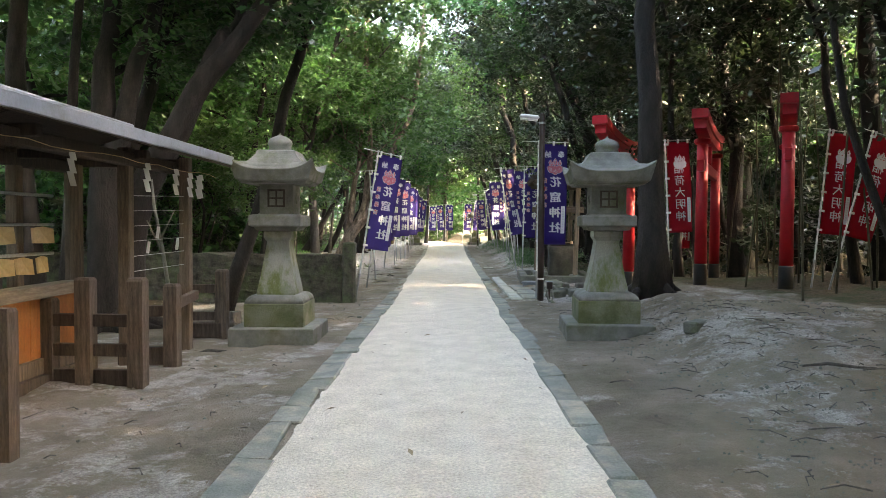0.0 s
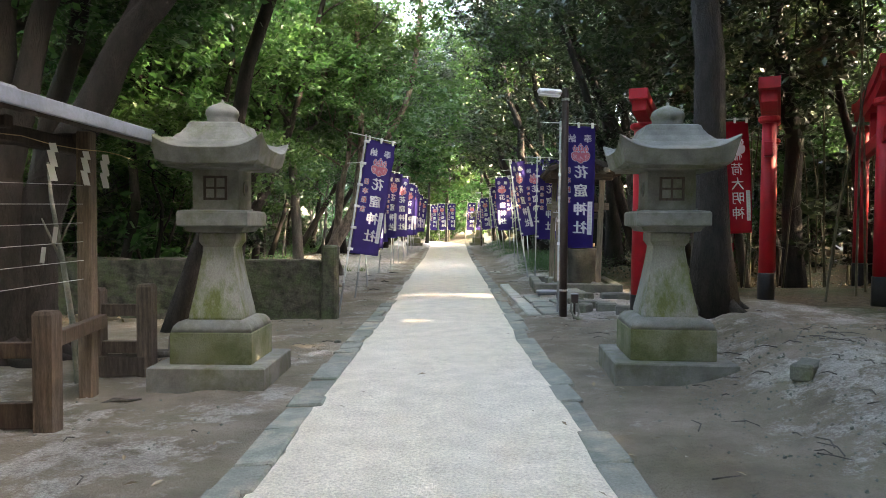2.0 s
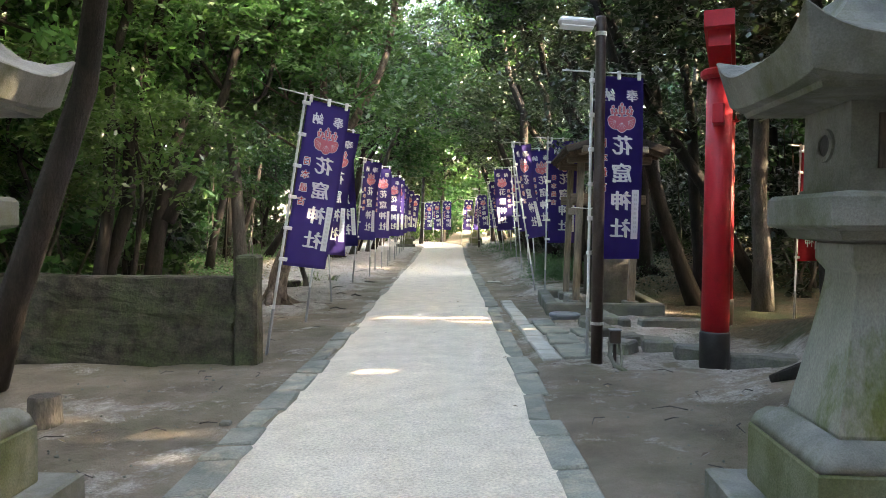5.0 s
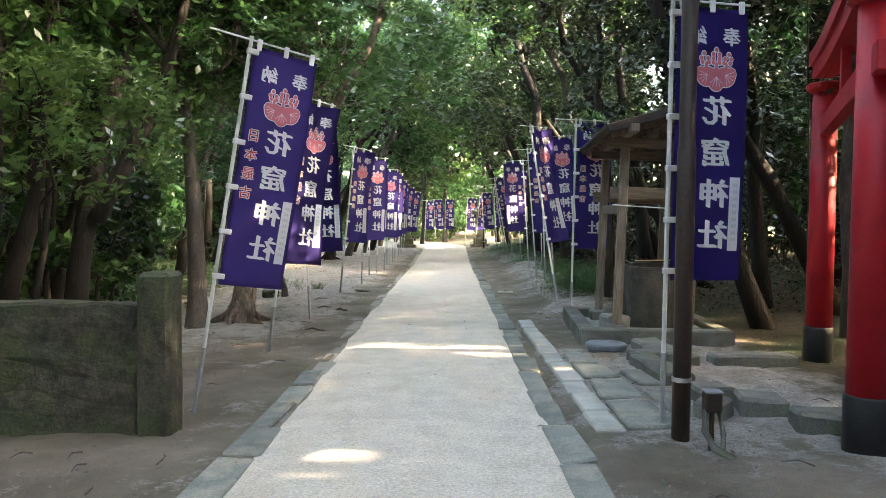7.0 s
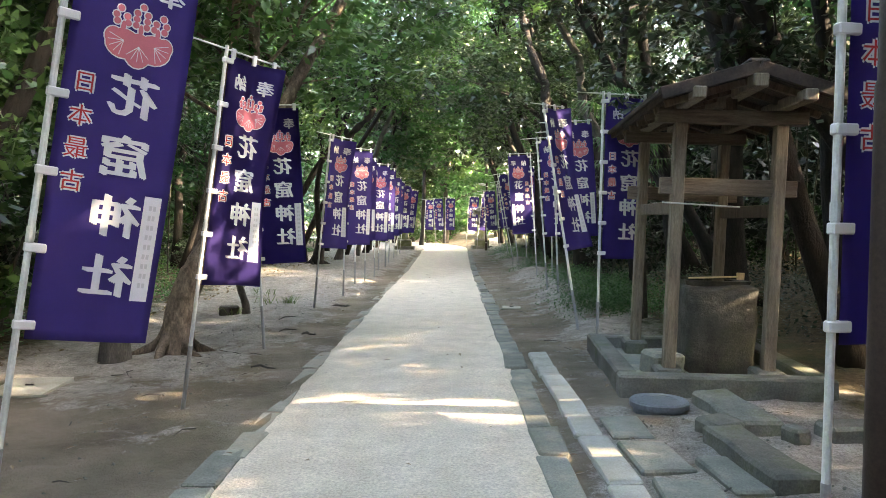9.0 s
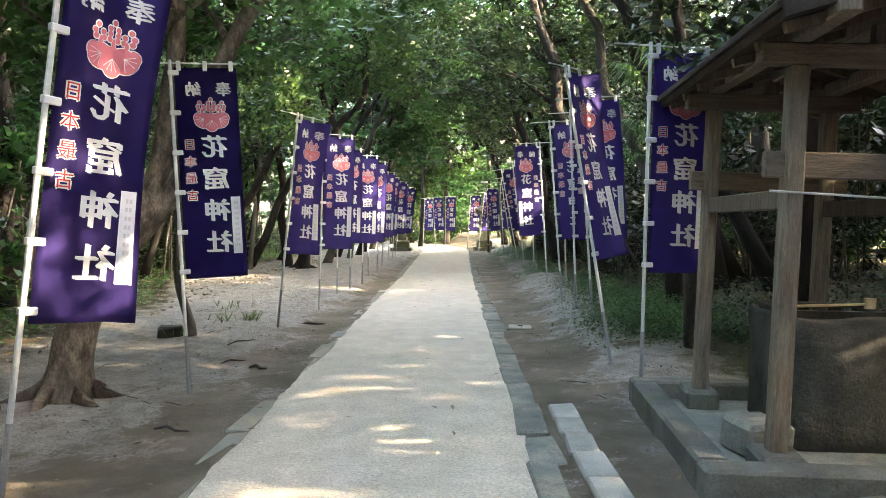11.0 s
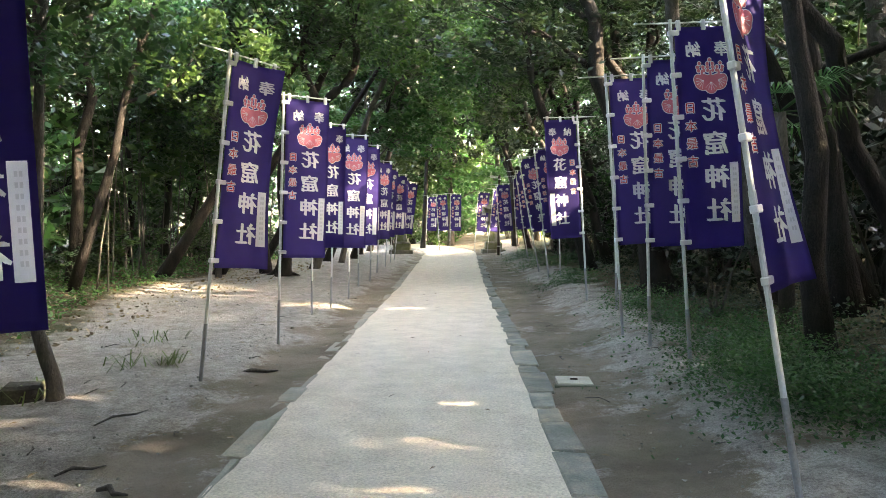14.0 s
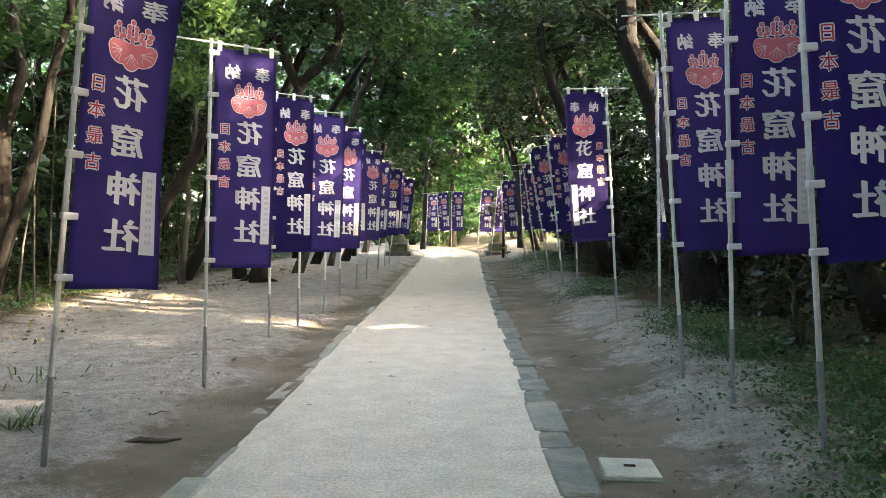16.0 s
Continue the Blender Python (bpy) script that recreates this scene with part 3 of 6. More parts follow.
# foot x, y, lean to the side, lean along, turn of the cloth, kind
BANNERS = [
    (-2.09, 15.05, 8.5, 1.0, 36, 0), (-2.21, 17.86, 7.2, 0.0, 58, 2), (-2.33, 20.88, -3.3, 0.0, 18, 0), (-2.46, 24.65, 5.3, 0.0, 57, 2),
    (-2.30, 26.87, 1.2, 0.0, 32, 0), (-2.45, 29.55, 0.2, 0.0, 38, 1), (-2.38, 30.80, 1.3, 0.0, 18, 0), (-2.32, 32.4, 0.8, 0.0, 25, 1),
    (-2.45, 34.6, -0.5, 0.0, 40, 0), (-2.45, 36.6, 1.3, 0.0, 42, 0), (-2.60, 39.2, 2.2, 0.0, 40, 1), (-2.69, 42.2, 2.6, 0.0, 20, 0),
    (-2.75, 44.4, 2.5, 0.0, 35, 1), (-2.80, 46.2, 6.0, 0.0, 15, 0),
    (1.58, 14.47, 0.3, 0.0, 12, 0), (1.86, 20.70, 0.5, 0.0, 12, 0), (1.77, 21.59, -9.4, 2.0, 54, 2), (2.08, 24.46, -4.7, 0.0, 10, 0),
    (2.04, 25.76, -2.6, 0.0, -4, 1), (1.94, 26.68, -4.9, 0.0, 8, 0), (2.32, 28.94, -2.0, 0.0, 75, 2), (2.09, 30.27, -4.0, 0.0, 196, 0),
    (2.25, 35.08, -2.6, 0.0, 50, 1), (2.01, 35.37, -7.4, 0.0, 20, 0), (1.99, 37.59, -11.0, 0.0, 15, 1), (2.13, 42.82, -9.0, 0.0, 20, 0),
    (1.95, 45.5, -4.0, 0.0, 30, 1), (1.5, 49.0, -5.0, 0.0, 10, 0), (1.0, 53.0, 5.0, 0.0, 25, 0), (0.4, 55.0, 3.0, 0.0, 5, 1),
    (-0.9, 57.5, 0.0, 0.0, 0, 0), (-1.5, 58.5, -4.0, 0.0, 8, 1), (-2.4, 60.5, 2.0, 0.0, 0, 0), (-5.6, 58.0, 8.0, 0.0, 10, 0)]
def banner_pose(x, y, lean, along, turn):
    return pose(x, y, ground_z(x, y)) @ pose(0, 0, 0, -along, lean, 0) @ pose(0, 0, 0, 0, 0, turn)


used = set()
for x, y, lean, along, turn, k in BANNERS:
    m = banner_pose(x, y, lean, along, turn)
    if k not in used:
        used.add(k)
        kinds[k].matrix_world = m
    else:
        copy_thing(kinds[k], m)
for i, (x, y, lean, turn) in enumerate([(3.93, 13.5, -3.0, 14), (5.86, 12.15, 5.3, 4), (5.95, 11.75, 14.0, 10), (5.15, 17.4, 1.0, 30)]):
    m = banner_pose(x, y, lean, 0, turn)
    if i == 0:
        red_kind.matrix_world = m @ Matrix.Diagonal((0.84, 0.84, 0.84, 1))
    else:
        copy_thing(red_kind, m)


# ---------------- stone lanterns ----------------
def settle(bm):
    """Sets the courses of a lantern at their heights."""
    old = [-0.1, 0, 0.285, 0.615, 0.725, 1.505, 1.73, 1.76, 2.21, 2.56, 2.85]
    lev = [-0.1, 0, 0.22, 0.51, 0.61, 1.40, 1.615, 1.63, 2.02, 2.48, 2.72]
    for v in bm.verts:
        v.co.z = float(np.interp(v.co.z, old, lev))
    return bm


def stone_lantern(x, y, turn, moss_label, tall=1.0):
    z = ground_z(x, y) - 0.03
    a = holder("stone_lantern", "weathered grey granite lantern, " + moss_label, "stone lantern", "pair of stone lanterns", at=pose(x, y, z, 0, 0, turn) @ Matrix.Diagonal((1, 1, tall, 1)))
    part("base_slab", settle(square_loft([(0.545, -0.1), (0.55, 0.0), (0.55, 0.27), (0.535, 0.285)])), M_lantern, a)
    part("plinth", settle(square_loft([(0.385, 0.285), (0.39, 0.30), (0.39, 0.60), (0.38, 0.615)])), M_lantern_moss, a, "green mossy plinth")
    petals = square_loft([(0.385, 0.615), (0.365, 0.66), (0.33, 0.70), (0.275, 0.725)], 16, lambda i, s: (0.012 * math.cos(s * 8 * math.pi) if i in (1, 2) else 0))
    part("petal_course", settle(petals), M_lantern, a, "carved petal course", True)
    part("column", settle(square_loft([(0.25, 0.715), (0.255, 0.74), (0.25, 0.78), (0.225, 0.90), (0.195, 1.06), (0.168, 1.22), (0.150, 1.34), (0.148, 1.38), (0.168, 1.41), (0.18, 1.43), (0.18, 1.50), (0.17, 1.505)])), M_column, a, "grey column streaked green")
    part("platform", settle(square_loft([(0.17, 1.505), (0.26, 1.52), (0.285, 1.56), (0.335, 1.575), (0.34, 1.585), (0.34, 1.70), (0.325, 1.72), (0.235, 1.73), (0.235, 1.76)])), M_lantern, a)
    box_part = part("fire_box", settle(square_loft([(0.222, 1.76), (0.222, 2.16), (0.25, 2.175), (0.26, 2.21)])), M_lantern, a)
    for sgn in (-1, 1):
        y0 = sgn * 0.222
        fr = bmesh.new()
        for x0, x1, z0, z1 in ((-0.115, 0.115, 1.845, 1.87), (-0.115, 0.115, 2.075, 2.10), (-0.115, -0.09, 1.845, 2.10), (0.09, 0.115, 1.845, 2.10)):
            box(fr, x0, x1, min(y0, y0 + sgn * 0.012), max(y0, y0 + sgn * 0.012), z0, z1)
        for x0, x1, z0, z1 in ((-0.011, 0.011, 1.87, 2.075), (-0.09, 0.09, 1.962, 1.984)):
            box(fr, x0, x1, min(y0, y0 + sgn * 0.009), max(y0, y0 + sgn * 0.009), z0, z1)
        part("lattice", settle(fr), M_wood_dark, box_part, "brown wooden lattice")
        pane = new_box(-0.09, 0.09, min(y0, y0 + sgn * 0.004), max(y0, y0 + sgn * 0.004), 1.87, 2.075)
        part("paper_pane", settle(pane), M_lantern, box_part)
        x0 = sgn * 0.222
        # a black disc stands in for the shade inside each round opening
        for ra, rb, off, mat, nm in ((0.0, 0.055, 0.004, M_black, "round_opening"), (0.055, 0.082, 0.012, M_lantern, "ring")):
            hb = bmesh.new()
            n = 22
            inner = [hb.verts.new((x0 + sgn * off, ra * math.cos(2 * math.pi * k / n), 1.975 + ra * math.sin(2 * math.pi * k / n))) for k in range(n)] if ra else None
            outer = [hb.verts.new((x0 + sgn * off, rb * math.cos(2 * math.pi * k / n), 1.975 + rb * math.sin(2 * math.pi * k / n))) for k in range(n)]
            base = [hb.verts.new((x0 - sgn * 0.004, (rb + 0.002) * math.cos(2 * math.pi * k / n), 1.975 + (rb + 0.002) * math.sin(2 * math.pi * k / n))) for k in range(n)]
            if inner:
                for k in range(n):
                    hb.faces.new((inner[k], inner[(k + 1) % n], outer[(k + 1) % n], outer[k]))
            else:
                hb.faces.new(outer)
            for k in range(n):
                hb.faces.new((outer[k], outer[(k + 1) % n], base[(k + 1) % n], base[k]))
            part(nm, settle(hb), mat, box_part)
    prof = [(0.26, 2.175), (0.42, 2.18), (0.43, 2.205), (0.478, 2.21), (0.482, 2.212), (0.536, 2.312), (0.526, 2.32), (0.44, 2.343), (0.36, 2.38), (0.305, 2.425), (0.268, 2.468), (0.25, 2.502), (0.22, 2.512)]
    lifts = [0.0, 0.0, 0.0, 0.025, 0.03, 0.10, 0.095, 0.045, 0.015, 0.006, 0.0, 0.0, 0.0]
    part("roof", settle(square_loft(prof, 16, lambda i, s: lifts[i] * abs(s) ** 3.6)), M_lantern, a, "roof with upturned corners")
    part("finial", settle(revolve([(0.150, 2.499), (0.152, 2.53), (0.145, 2.548), (0.150, 2.565), (0.163, 2.595), (0.155, 2.64), (0.128, 2.675), (0.085, 2.702), (0.045, 2.718), (0.018, 2.735), (0.005, 2.765)])), M_lantern, a, "", True)
    return a


stone_lantern(-2.38, 9.80, 0.5, "patched with moss", 1.055)
stone_lantern(1.97, 9.70, -3.0, "streaked green with algae")
stone_lantern(1.30, 53.6, 4.0, "standing far down the path")
stone_lantern(-3.05, 52.4, 0.0, "half hidden behind banners")


# ---------------- left: stone wall, tablet shelter, fence ----------------
def stone_wall():
    w = holder("stone_wall", "low mossy dark stone wall with an end pillar", "stone wall", at=pose(-2.12, 14.52, -0.12, 0, 0, -1))
    for i, (x0, x1) in enumerate(((-4.7, -0.15), (-9.4, -4.703))):
        bm = bmesh.new()
        box(bm, x0, x1, -0.10, 0.12, -0.15, 1.02, 0.02)
        bmesh.ops.subdivide_edges(bm, edges=[e for e in bm.edges if e.calc_length() > 0.3], cuts=16, use_grid_fill=True)
        for v in bm.verts:
            v.co += noise.noise_vector(v.co * 3.3) * 0.05 + noise.noise_vector(v.co * 8.0) * 0.034
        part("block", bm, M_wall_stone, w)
    bm = bmesh.new()
    box(bm, -0.14, 0.11, -0.16, 0.10, -0.15, 1.26, 0.03)
    bmesh.ops.subdivide_edges(bm, edges=[e for e in bm.edges if e.calc_length() > 0.3], cuts=5, use_grid_fill=True)
    for v in bm.verts:
        v.co += noise.noise_vector(v.co * 2.7) * 0.018
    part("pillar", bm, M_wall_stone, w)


stone_wall()


def shelter():
    s = holder("tablet_shelter", "roofed timber shelter hung with votive tablets", "shelter")
    g = -0.09
    for x, y in ((-3.64, 7.96), (-3.44, 9.2), (-4.9, 8.0), (-4.9, 9.2), (-5.0, 5.8)):
        part("post", new_box(x - 0.065, x + 0.065, y - 0.065, y + 0.065, g - 0.05, 2.32, 0.01), M_wood, s)
    for x in (-3.6, -4.9):
        part("beam", new_box(x - 0.07, x + 0.07, 2.6, 9.3, 2.12, 2.26, 0.01), M_wood_dark, s)
    for y in (5.9, 8.0, 9.2):
        part("beam", new_box(-5.1, -3.4, y - 0.05, y + 0.05, 2.20, 2.30, 0.01), M_wood_dark, s)
    # two slopes of the roof, with sheet over boards, in lapped lengths
    for sgn in (1, -1):
        for y0, y1 in ((2.2, 4.6), (4.6, 7.0), (7.0, 9.33)):
            for dz, t, mat, nm in ((0.0, 0.05, M_wood_dark, "roof_board"), (0.052, 0.03, M_copper, "roof_sheet")):
                bm = bmesh.new()
                lift = 0.012 * (y0 > 4) - 0.012 * (y0 > 6)
                n = 6
                top, bot = [], []
                for k in range(n + 1):
                    u = k / n
                    xx = -4.25 + sgn * (1.36 + (0.03 if nm == "roof_sheet" else 0)) * u
                    zz = 2.60 - 0.44 * u + 0.05 * u * u + dz + lift
                    top.append([bm.verts.new((xx, yy, zz + t)) for yy in (y0, y1)])
                    bot.append([bm.verts.new((xx, yy, zz)) for yy in (y0, y1)])
                for k in range(n):
                    bm.faces.new((top[k][0], top[k][1], top[k + 1][1], top[k + 1][0]))
                    bm.faces.new((bot[k][0], bot[k + 1][0], bot[k + 1][1], bot[k][1]))
                    for e in (0, 1):
                        bm.faces.new((top[k][e], top[k + 1][e], bot[k + 1][e], bot[k][e]))
                for r in (0, n):
                    bm.faces.new((top[r][0], top[r][1], bot[r][1], bot[r][0]))
                bmesh.ops.recalc_face_normals(bm, faces=bm.faces[:])
                part(nm, bm, mat, s, "grey sheet roofing" if nm == "roof_sheet" else "")
    for k, (y0, y1) in enumerate(((2.2, 4.6), (4.6, 7.02), (7.0, 9.34))):
        part("eave_flashing", new_box(-2.868 - 0.012 * k, -2.84 - 0.012 * k, y0, y1, 2.225 + 0.008 * k, 2.335 + 0.008 * k, 0.006), M_copper, s, "blue-grey sheet along the eave")
    part("ridge", new_box(-4.35, -4.15, 2.15, 9.36, 2.66, 2.76, 0.02), M_copper, s)
    # low back boards, added only to keep light out of the shelter
    for i in range(14):
        part("wall_board", new_box(-5.08, -5.04, 2.4 + i * 0.40, 2.795 + i * 0.40, 0.0, 0.95, 0.003), M_wood_dark, s)
    # tablet rack below the roof
    rack = holder("tablet_rack", "timber rack with orange boards and hanging tablets", "rack")
    m = pose(-4.05, 3.9, g, 0, 0, 0)
    L = 3.80

    def rp(name, x0, x1, y0, y1, z0, z1, mat, label=""):
        ob = part(name, new_box(x0, x1, y0, y1, z0, z1, 0.006), mat, rack, label)
        ob.matrix_world = m
    rp("post", -0.06, 0.06, -0.06, 0.06, 0, 2.2, M_wood)
    rp("post", -0.05, 0.05, L - 0.05, L + 0.05, 0, 2.2, M_wood)
    rp("sill", -0.05, 0.05, 0.062, L - 0.062, 0.12, 0.27, M_wood)
    rp("sill", -0.10, 0.10, 0.062, L - 0.052, 0.86, 0.98, M_wood_sill)
    rp("foot_beam", -0.10, 0.10, 0.062, L - 0.062, 0.0, 0.118, M_wood_dark)
    for k in range(9):
        rp("board", -0.015, 0.015, 0.07 + k * (L - 0.14) / 9, 0.066 + (k + 1) * (L - 0.14) / 9, 0.272, 0.858, M_orange, "orange stained board")
    for z in (1.12, 1.42, 1.72):
        rp("shelf", -0.25, -0.20, 0.07, L - 0.07, z + 0.13, z + 0.16, M_steel)
    rnd = random.Random(4)
    for row, z in enumerate((1.12, 1.42, 1.72)):
        for k in range(11):
            if rnd.random() < (0.06 if row < 2 else 0.4):
                continue
            bm = bmesh.new()
            w, h, t = 0.15, 0.085, 0.008
            prof = [(-w, -h), (w, -h), (w, h * 0.8), (0, h * 1.0), (-w, h * 0.8)]
            f = [bm.verts.new((-t, u, v)) for u, v in prof]
            b2 = [bm.verts.new((t, u, v)) for u, v in prof]
            bm.faces.new(f[::-1])
            bm.faces.new(b2)
            for i in range(5):
                bm.faces.new((f[i], f[(i + 1) % 5], b2[(i + 1) % 5], b2[i]))
            bmesh.ops.recalc_face_normals(bm, faces=bm.faces[:])
            thing("votive_tablet", bm, M_pale_wood, "small pale wooden votive tablet hung on a rack", "tablet", "hanging tablets",
                  at=m @ pose(-0.185 + rnd.uniform(-0.01, 0.03), 0.2 + k * 0.325, z + 0.04, rnd.uniform(-4, 4), rnd.uniform(-10, 4), rnd.uniform(-12, 12)))
    # folded paper streamers under the eave
    for x, y in ((-3.12, 7.3), (-3.14, 8.1), (-3.22, 8.75), (-3.2, 9.05), (-3.3, 9.25), (-3.3, 6.2)):
        bm = bmesh.new()
        px, z = 0.0, 0.0
        for k in range(5):
            a = [bm.verts.new(p) for p in ((px - 0.02, 0, z), (px + 0.03, 0.004, z), (px + 0.045, 0.006, z - 0.07), (px - 0.005, 0.002, z - 0.07))]
            bm.faces.new(a)
            z -= 0.055
            px += 0.012 if k % 2 else -0.014
        bmesh.ops.solidify(bm, geom=bm.faces[:], thickness=0.001)
        thing("paper_streamer", bm, M_paper, "white zigzag folded paper streamer hanging from a rope", "paper streamer", "paper streamers", at=pose(x, y, 2.10, 0, 0, 30))
    rope = bmesh.new()
    pts = [(-3.2 - 0.05 * math.sin(k), 3.0 + k * 0.35, 2.13 - 0.03 * abs(math.sin(k * 0.9))) for k in range(20)]
    tube(rope, pts, [0.004] * len(pts), 5)
    thing("rope", rope, M_pale_wood, "thin straw rope strung under the eave", "rope")
    wires = holder("wire_rack", "thin wires strung between the shelter posts", "wire rack")
    for k in range(6):
        z = 0.95 + k * 0.17
        part("wire", rod((-3.64, 8.03, z), (-3.44, 9.13, z + 0.03), 0.003, 5), M_wire, wires)


shelter()


branch = bmesh.new()
tube(branch, [(0, 0, -0.9), (-0.06, 0.03, -0.3), (-0.16, 0.05, 0.3), (-0.3, 0.1, 0.95), (-0.33, 0.1, 1.3)], [0.03, 0.03, 0.026, 0.02, 0.012], 7)
tube(branch, [(-0.16, 0.05, 0.3), (-0.4, 0.1, 0.75)], [0.018, 0.008], 6)
tube(branch, [(-0.2, 0.05, 0.5), (-0.02, 0.1, 0.9)], [0.014, 0.006], 6)
thing("bare_branch", branch, M_kerb, "pale bare branch propped behind the fence", "branch", at=pose(-3.75, 9.6, 0.78), smooth=True)
for x, y, z in ((-3.95, 9.6, 1.45), (-4.1, 9.65, 1.25), (-3.7, 9.62, 1.3)):
    bm = bmesh.new()
    box(bm, -0.02, 0.02, -0.004, 0.004, -0.16, 0.0, 0.002)
    thing("paper_slip", bm, M_paper, "white paper slip tied to a bare branch", "paper slip", "paper slips", at=pose(x, y, z, 4, 8, 20))


def fence():
    f = holder("low_fence", "low weathered timber fence with square posts", "fence")
    posts = ((-3.09, 7.0), (-3.17, 8.06), (-3.23, 9.98), (-3.6, 7.0), (-4.0, 7.05), (-3.75, 9.98))
    for i, (x, y) in enumerate(posts):
        h = (1.06, 0.93, 0.95, 1.02, 0.8, 0.9)[i]
        bm = square_loft([(0.075, -0.12), (0.075, h - 0.03), (0.06, h)])
        ob = part("post", bm, M_wood_fence, f)
        ob.matrix_world = pose(x, y, ground_z(x, y))

    def rail(p, q, z, hh=0.06, tt=0.035):
        p, q = Vector(p), Vector(q)
        d = q - p
        ob = part("rail", new_box(0, d.length, -tt, tt, -hh, hh, 0.006), M_wood_dark, f)
        ob.matrix_world = pose(p.x, p.y, z, 0, 0, math.degrees(math.atan2(d.y, d.x)))
    for z, hh in ((0.55, 0.06), (0.26, 0.06), (-0.02, 0.09)):
        rail((-3.09, 7.0), (-4.3, 7.05), z, hh)
    ob = part("post", square_loft([(0.06, -0.12), (0.06, 1.0), (0.05, 1.03)]), M_wood_fence, f)
    ob.matrix_world = pose(-3.02, 4.80, ground_z(-3.02, 4.80))
    rail((-3.02, 4.80), (-3.85, 4.86), 0.78)
    rail((-3.02, 4.80), (-3.85, 4.86), 0.2)
    for z, hh in ((0.02, 0.10),):
        rail((-3.17, 8.06), (-3.75, 8.0), z, hh)
    rail((-3.17, 8.06), (-3.75, 8.0), 0.52)
    rail((-3.23, 9.98), (-3.9, 9.95), 0.60)
    rail((-3.23, 9.98), (-3.9, 9.95), 0.22)
    rail((-3.17, 8.1), (-3.35, 9.3), 0.58)
    rail((-3.23, 9.98), (-3.9, 9.95), 0.03, 0.10, 0.09)


fence()
for x, y, r, h in ((-3.55, 11.6, 0.10, 0.2), (-3.05, 12.1, 0.12, 0.22)):
    thing("tree_stump", revolve([(r * 1.25, -0.1), (r * 1.05, 0.05), (r, h - 0.02), (r * 0.93, h)], 12), M_bark, "small sawn tree stump in the sand", "stump", "stumps", at=pose(x, y, ground_z(x, y)))


# ---------------- right: gates, lamp, pavilion ----------------
def torii(p, q, top, k=1.0):
    """A red gate from post p to post q."""
    p, q = Vector((*p, ground_z(*p))), Vector((*q, ground_z(*q)))
    g = holder("torii_gate", "vermilion painted wooden shrine gate with black feet", "gate", "red gates")
    d = (q - p).normalized()
    mid = (p + q) / 2
    half = (q - p).length / 2
    base = pose(mid.x, mid.y, mid.z, 0, 0, math.degrees(math.atan2(d.y, d.x)))
    H = top
    for sgn in (-1, 1):
        lean = -sgn * 0.05
        z0 = (p.z if sgn < 0 else q.z) - mid.z
        part("foot", revolve([(0.150 * k, z0 - 0.15), (0.150 * k, z0 + 0.36), (0.145 * k, z0 + 0.38)], 18), M_black, g, "black painted foot", True).matrix_world = base @ pose(sgn * half, 0, 0)
        bm = bmesh.new()
        tube(bm, [(0, 0, z0 + 0.37), (lean, 0, H - 0.42)], [0.138 * k, 0.125 * k], 18)
        part("post", bm, M_red, g, "", True).matrix_world = base @ pose(sgn * half, 0, 0)
        part("collar", revolve([(0.15 * k, H - 0.44), (0.19 * k, H - 0.41), (0.19 * k, H - 0.36), (0.16 * k, H - 0.34)], 18), M_red, g).matrix_world = base @ pose(sgn * half + lean, 0, 0)
    part("tie_beam", new_box(-half - 0.28, half + 0.28, -0.055, 0.055, H - 0.92, H - 0.72, 0.01), M_red, g).matrix_world = base
    part("strut", new_box(-0.06, 0.06, -0.04, 0.04, H - 0.72, H - 0.335, 0.006), M_red, g).matrix_world = base
    for z, ext, t, hh, nm in ((H - 0.335, 0.42, 0.10, 0.16, "lower_lintel"), (H - 0.172, 0.52, 0.135, 0.15, "upper_lintel")):
        bm = bmesh.new()
        n = 12
        rows = []
        for k in range(n + 1):
            u = -1 + 2 * k / n
            xx = u * (half + ext)
            up = 0.13 * abs(u) ** 2.5
            rows.append([bm.verts.new((xx, yy, z + up + zz)) for yy, zz in ((-t, 0), (t, 0), (t, hh), (-t, hh))])
        for a, b in zip(rows, rows[1:]):
            for k in range(4):
                bm.faces.new((a[k], a[(k + 1) % 4], b[(k + 1) % 4], b[k]))
        bm.faces.new(rows[0][::-1])
        bm.faces.new(rows[-1])
        part(nm, bm, M_red, g).matrix_world = base


torii((2.78, 13.95), (4.03, 17.2), 3.36)
torii((4.28, 12.9), (5.5, 15.7), 2.98, 0.76)
torii((5.37, 12.0), (6.6, 14.8), 2.98, 0.8)


def street_lamp(x, y):
    s = holder("street_lamp", "dark steel lamp post with a white lamp head", "street lamp", at=pose(x, y, ground_z(x, y)))
    part("pole", revolve([(0.062, -0.2), (0.062, 2.0), (0.055, 2.02), (0.055, 3.58), (0.05, 3.6)], 16), M_post, s, "", True)
    part("bracket", rod((0.0, 0, 3.50), (-0.10, 0, 3.53), 0.02), M_post, s)
    head = part("lamp_head", new_box(-0.19, 0.19, -0.09, 0.09, -0.03, 0.05, 0.03), M_white_metal, s, "white lamp head")
    head.matrix_basis = pose(-0.25, 0, 3.53, 0, 5, 0)
    part("lamp_cover", new_box(-0.17, 0.17, -0.075, 0.075, -0.055, -0.031, 0.01), M_lamp_glass, head)
    part("band", rod((0, 0, 3.4), (0, 0, 3.44), 0.062, 14), M_steel, s)
    part("band", rod((0, 0, 0.40), (0, 0, 0.43), 0.068, 14), M_steel, s)


